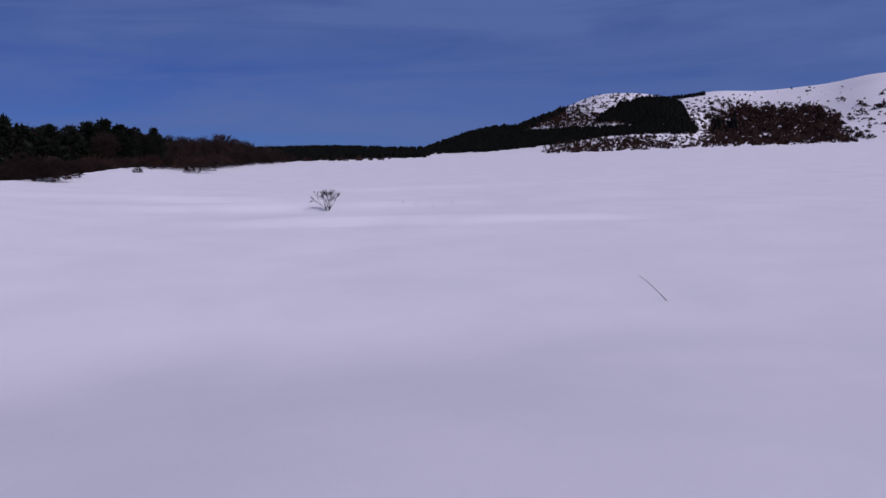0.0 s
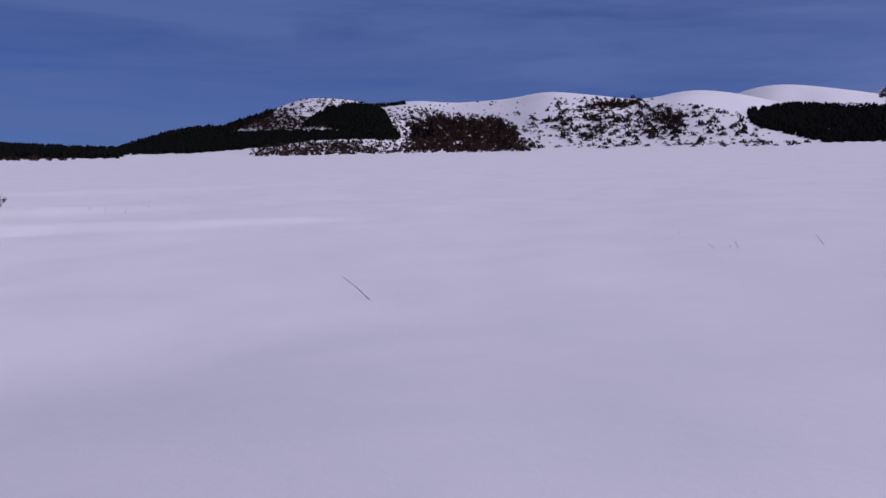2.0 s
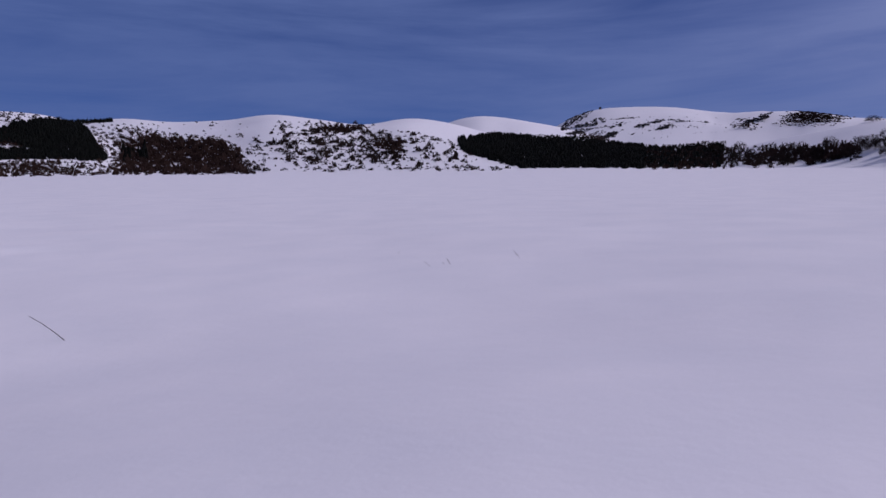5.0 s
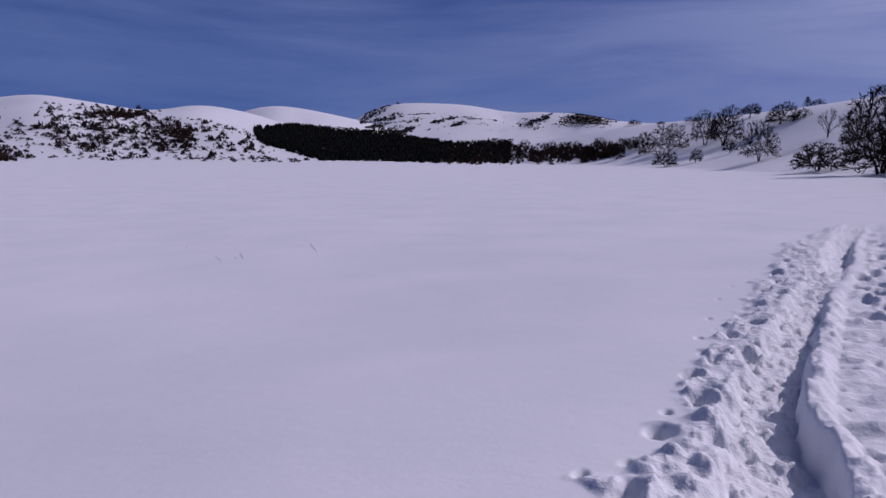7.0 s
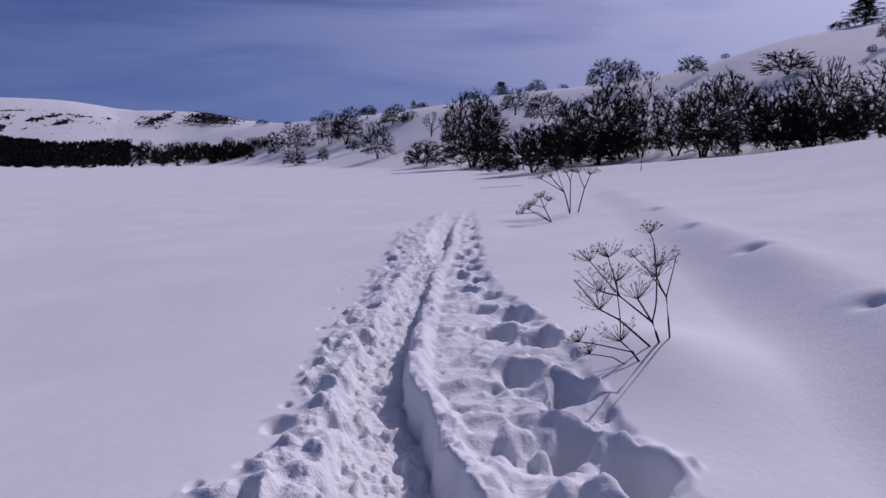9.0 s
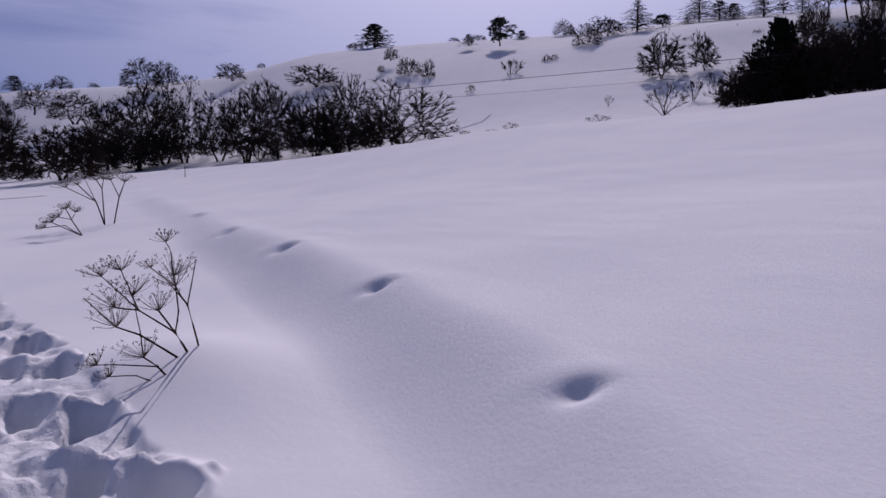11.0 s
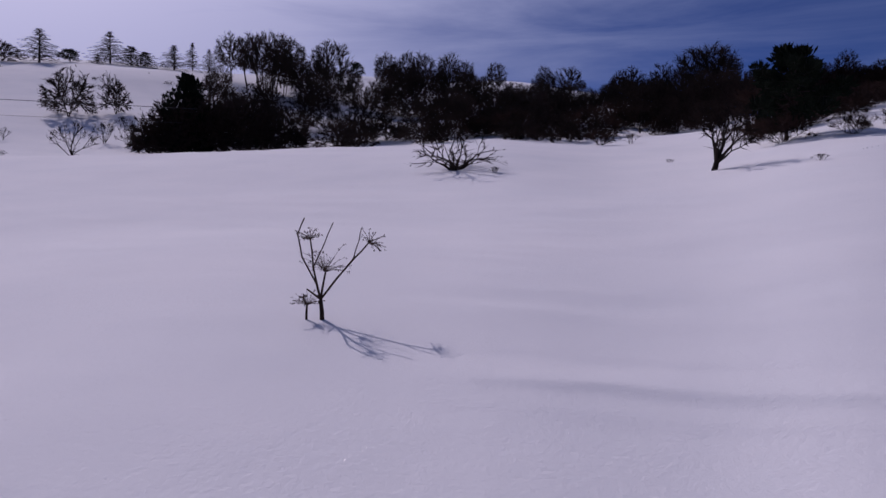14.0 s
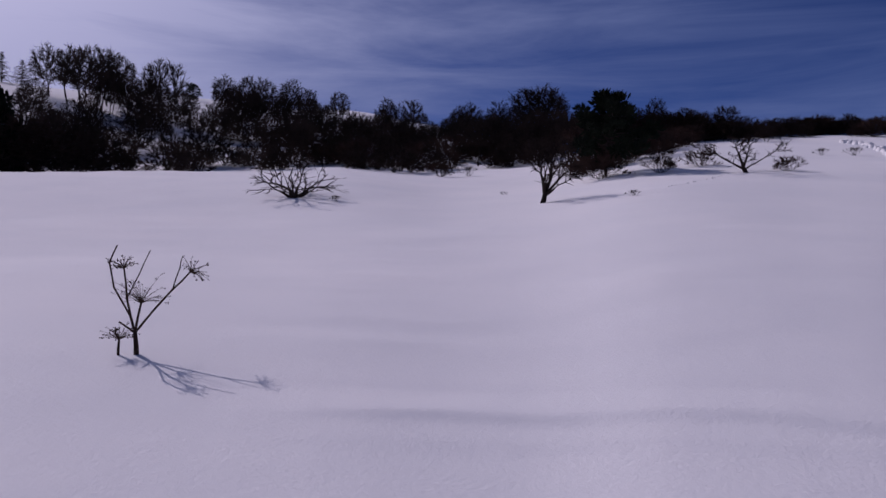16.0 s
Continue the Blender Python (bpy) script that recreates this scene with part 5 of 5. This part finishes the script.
def hogweed(label, az, el, start, feet, stalks, grain, seed, facing):
    """A dead umbellifer. Stalks are (x, z) runs in the plane across the line of sight, counted from the first foot in steps of grain radians of view."""
    r = random.Random(seed)
    at, q = sight(az, el, start, facing)
    at.z = ground_z(at.x, at.y)
    ob = tagged(new("hogweed"), label, "dry plant")
    ob.empty_display_size = 0.1
    ob.matrix_basis = Matrix.Translation(at)
    across = heading(az - 90)
    away = heading(az)
    k = grain * q
    stout = 1.2 if q < 9 else 2.3
    depth = {}

    def spot(x, y):
        if (x, y) not in depth:
            foot = (x, y) in feet
            off = r.uniform(-0.25, 0.25) * abs(y) * k * (0.35 if grain == G3 else 1.0) if not foot else 0.0
            p = across * x * k + away * off
            if foot:
                # feet higher in the view stand further off on the snow
                p = across * x * k + away * (y * k * 2.2)
                p.z = ground_z(at.x + p.x, at.y + p.y) - at.z - 0.02
            else:
                p.z = y * k
            depth[(x, y)] = p
        return depth[(x, y)]

    for run, thick, head in stalks:
        pts = [spot(*p) for p in run]
        s = Shape()
        fine = []
        for a, b in zip(pts, pts[1:]):
            fine += [a, a.lerp(b, 0.5) + Vector((r.uniform(-1, 1), r.uniform(-1, 1), r.uniform(-1, 1))) * 0.004]
        fine.append(pts[-1])
        s.tube(fine, [stout * thick * (1 - 0.4 * i / len(fine)) for i in range(len(fine))], 6, True)
        for p in pts[1:-1]:
            s.nub(p, thick * 1.5)
        part("stalk", s.mesh("stalk", DRY), ob)
        if head:
            umbel(r, ob, pts[-1], (pts[-1] - pts[-2]).normalized(), head * k * (1.2 if q < 9 else 0.95), 1.0 if q < 9 else 2.5, grain != G3)
    return ob


G1, G3 = 1 / 2.73 / 1225, 1 / 2.84 / 1225
hogweed("dry brown hogweed with several seed heads beside the trail", -105.9, -15.9, 3.0, {(0, 0), (95, 115), (150, 155), (55, 85), (-50, -10)}, [
    ([(95, 115), (45, 200), (-20, 290)], 0.0085, 75), ([(45, 200), (-105, 300), (-195, 345)], 0.0065, 75), ([(45, 200), (65, 280), (55, 465)], 0.0065, 75),
    ([(55, 465), (50, 550), (30, 605)], 0.0045, 45), ([(150, 155), (105, 320), (60, 415)], 0.0065, 62), ([(105, 320), (155, 500)], 0.0045, 0),
    ([(105, 320), (20, 440), (-40, 495)], 0.004, 35), ([(55, 85), (-105, 190), (-195, 250)], 0.0075, 85), ([(-195, 250), (-325, 370)], 0.0045, 0),
    ([(0, 0), (-40, 40), (-95, 90)], 0.008, 75), ([(-95, 90), (-100, 210), (-120, 380)], 0.0045, 70), ([(-40, 40), (-180, 65), (-290, 75)], 0.005, 45),
    ([(-50, -10), (-130, 10), (-240, 20)], 0.005, 42), ([(-105, 300), (-140, 430), (-160, 495)], 0.0045, 55), ([(-105, 300), (-250, 460)], 0.0045, 55)], G1, 1, -111.5)
G2 = 1 / 1.49 / 1225
hogweed("tall dry umbel plant standing in snow further along the trail", -101.3, -3.93, 8.0, {(0, 0), (20, 3)}, [
    ([(0, 0), (-15, 55), (-50, 95)], 0.011, 26), ([(-15, 55), (-75, 90)], 0.007, 22), ([(0, 0), (0, 85), (-10, 105)], 0.009, 22), ([(-15, 55), (-35, 110)], 0.006, 18),
    ([(20, 3), (35, 65), (50, 100)], 0.010, 22), ([(35, 65), (20, 105)], 0.007, 20), ([(0, 85), (5, 108)], 0.006, 16)], G2, 2, -113.5)
hogweed("low dry stalks with withered heads beside a taller plant", -99.8, -4.62, 8.0, {(0, 0)}, [
    ([(0, 0), (-20, 38), (-30, 63)], 0.008, 16), ([(0, 0), (-60, 33)], 0.007, 18), ([(-20, 38), (-45, 45)], 0.005, 16), ([(0, 0), (-35, 25), (-75, 22)], 0.006, 14), ([(-20, 38), (-10, 55)], 0.005, 14)], G2, 3, -113.5)
hogweed("dark dry hogweed stem with bare spokes casting a shadow", -162.15, -9.2, 3.5, {(0, 0)}, [
    ([(0, 0), (-8, 100)], 0.017, 0), ([(-8, 100), (-30, 180), (-100, 310), (-122, 420), (-90, 502)], 0.0065, 0), ([(-8, 100), (-45, 260), (-60, 395)], 0.0075, 58),
    ([(-45, 260), (5, 370), (50, 480)], 0.0045, 0), ([(-8, 100), (15, 235)], 0.0085, 110), ([(-8, 100), (150, 300), (225, 380)], 0.0075, 62),
    ([(150, 300), (180, 400), (190, 450)], 0.0045, 0), ([(-8, 100), (-75, 152)], 0.0065, 0)], G3, 4, -176.65)
hogweed("short dry hogweed shoot with a drooping seed head", -160.9, -9.2, 3.5, {(0, 0)}, [([(0, 0), (2, 70)], 0.009, 62), ([(2, 70), (-15, 105)], 0.005, 20)], G3, 5, -176.65)


def stick(name, label, az, el, start, run, radius, mat, seed, category="twig"):
    """Thin bare sticks: (across, up, away) points in metres from the foot."""
    r = random.Random(seed)
    at, q = sight(az, el, start)
    at.z = ground_z(at.x, at.y)
    s = Shape()
    pts = [heading(az - 90) * a + heading(az) * c + Vector((0, 0, b)) for a, b, c in run]
    fine = [pts[0]]
    for a, b in zip(pts, pts[1:]):
        for i in range(1, 5):
            fine.append(a.lerp(b, i / 4) + Vector((r.uniform(-1, 1), r.uniform(-1, 1), r.uniform(-1, 1))) * radius * 0.7)
    s.tube(fine, [radius * (1 - 0.5 * i / len(fine)) for i in range(len(fine))], 5, True)
    ob = tagged(new(name, s.mesh(name, mat)), label, category)
    ob.matrix_basis = Matrix.Translation(at)
    return ob


stick("dry_stalk", "thin dry stalk leaning out of the snow", -17.6, -12.05, 4, [(0.01, -0.05, 0), (-0.24, 0.21, 0.05), (-0.55, 0.46, 0.1)], 0.008, DRY, 1)
stick("dry_stalk", "short dry stalk leaning out of the snow", -44.7, -7.69, 4, [(0, -0.05, 0), (-0.22, 0.14, 0)], 0.006, PALE, 2)
stick("dry_stalk", "short dry stalk leaning out of the snow", -46.2, -7.51, 4, [(0.02, -0.05, 0), (-0.08, 0.17, 0)], 0.007, DRY, 3)
stick("dry_stalk", "short dry stalk leaning out of the snow", -51.9, -7.01, 4, [(0, -0.05, 0), (-0.12, 0.12, 0), (-0.22, 0.24, 0)], 0.006, PALE, 4)
stick("dry_stalk", "stub of a dry stalk in the snow", -42.0, -6.6, 4, [(0, -0.05, 0), (0.02, 0.06, 0)], 0.006, DRY, 5)
stick("dry_stalk", "stub of a dry stalk in the snow", -45.7, -7.5, 4, [(0, -0.05, 0), (-0.03, 0.05, 0)], 0.006, DRY, 6)
for k, (az, el) in enumerate(((3.2, -4.0), (0.8, -4.3), (-0.8, -4.1), (2.2, -4.2))):
    stick("dry_stalk", "pale grass stalk showing above a drift", az, el, 8, [(0, -0.05, 0), (0.05, 0.22, 0)], 0.007, PALE, 10 + k)
stick("fallen_branch", "dark fallen branch lying on the snow", -94.6, -1.77, 20, [(-0.2, -0.02, 0), (2.4, 0.10, 0), (6.0, 0.03, 0)], 0.024, BARK, 20, "branch")
stick("marker_post", "thin wooden marker post standing in the snow", -107.05, -0.53, 20, [(0, -0.1, 0), (0.02, 0.85, 0)], 0.025, BARK, 21, "post")


def cable(az0, el0, q0, az1, el1, q1, sag, radius):
    """A wire strung between two trees across the slope."""
    a = heading(az0) * q0 + Vector((0, 0, EYE + q0 * math.tan(radians(el0))))
    b = heading(az1) * q1 + Vector((0, 0, EYE + q1 * math.tan(radians(el1))))
    s = Shape()
    pts = [a.lerp(b, i / 40) - Vector((0, 0, sag * 4 * (i / 40) * (1 - i / 40))) for i in range(41)]
    s.tube(pts, [radius] * 41, 5)
    return tagged(new("cable", s.mesh("cable", WIRE)), "thin dark cable strung across the slope", "cable", "cables over the slope")


cable(-110.6, 4.95, 74, -153.0, 7.35, 58, 0.0, 0.022)
cable(-113.2, 4.35, 72, -152.0, 6.25, 58, 0.0, 0.011)


# ---- tracks too far off for the ground's own relief: thrown-up clods beside each print ----
def clod_line(label, line, number, size, seed, start, scatter=0.0):
    r = random.Random(seed)
    s = Shape()
    legs = list(zip(line, line[1:]))
    for k in range(number):
        u = (k + r.uniform(0.2, 0.8)) / number * len(legs)
        (a0, e0), (a1, e1) = legs[int(u)]
        u -= int(u)
        at, q = sight(a0 + (a1 - a0) * u + r.gauss(0, scatter), e0 + (e1 - e0) * u, start)
        w, n = size * r.uniform(0.6, 1.3), len(s.v)
        for j in range(6):
            a = 1.047 * j
            s.v.append(at + Vector((math.cos(a) * w * r.uniform(0.7, 1.3), math.sin(a) * w * r.uniform(0.7, 1.3), -0.12)))
        for j in range(6):
            s.v.append(at + Vector((math.cos(1.047 * j) * w * 0.5, math.sin(1.047 * j) * w * 0.5, w * r.uniform(0.35, 0.7))))
        s.f += [(n + j, n + (j + 1) % 6, n + 6 + (j + 1) % 6, n + 6 + j) for j in range(6)] + [tuple(n + 6 + j for j in range(6))]
    return tagged(new("snow_tracks", s.mesh("snow_tracks", SNOW)), label, "tracks", kind="stuff")


clod_line("line of animal tracks across the open hillside snow", [(-127.7, 2.65), (-130.4, 3.4), (-131.3, 4.19), (-132.35, 4.7), (-134.9, 5.42)], 220, 0.10, 1, 50, 0.02)
clod_line("animal tracks climbing the upper hillside snow", [(-139.0, 7.23), (-140.6, 8.04), (-142.0, 8.79)], 70, 0.10, 4, 60, 0.03)
clod_line("animal tracks leading to the edge of the wood", [(-202.3, 4.8), (-204.05, 5.1), (-205.6, 5.42), (-207.0, 5.85)], 17, 0.05, 2, 8)
clod_line("trodden snow of a trail coming over the rise", [(-214.5, 7.9), (-216.0, 7.6), (-218.5, 6.2)], 60, 0.22, 3, 8, 0.25)


def mountain_hut():
    """A small stone hut on the far summit."""
    at, q = sight(-58.2, 4.98, 1500)
    ob = tagged(new("mountain_hut"), "small dark hut on the far snowy summit", "hut")
    ob.matrix_basis = Matrix.LocRotScale(at, Euler((0, 0, radians(30))), None)
    for name, mat, w, d, z0, z1, inset in (("wall", ROCK, 7.0, 5.0, -2.0, 4.5, 0.0), ("roof", ROCK, 7.8, 5.8, 4.5, 7.5, 2.7)):
        s = Shape()
        s.v = [Vector((x * w, y * d, z0)) for x, y in ((-1, -1), (1, -1), (1, 1), (-1, 1))] + [Vector((x * (w - inset * 0.3), y * max(d - inset * 2, 0.2), z1)) for x, y in ((-1, -1), (1, -1), (1, 1), (-1, 1))]
        s.f = [(3, 2, 1, 0), (4, 5, 6, 7), (0, 1, 5, 4), (1, 2, 6, 5), (2, 3, 7, 6), (3, 0, 4, 7)]
        part(name, s.mesh(name, mat, False), ob)
    return ob


mountain_hut()
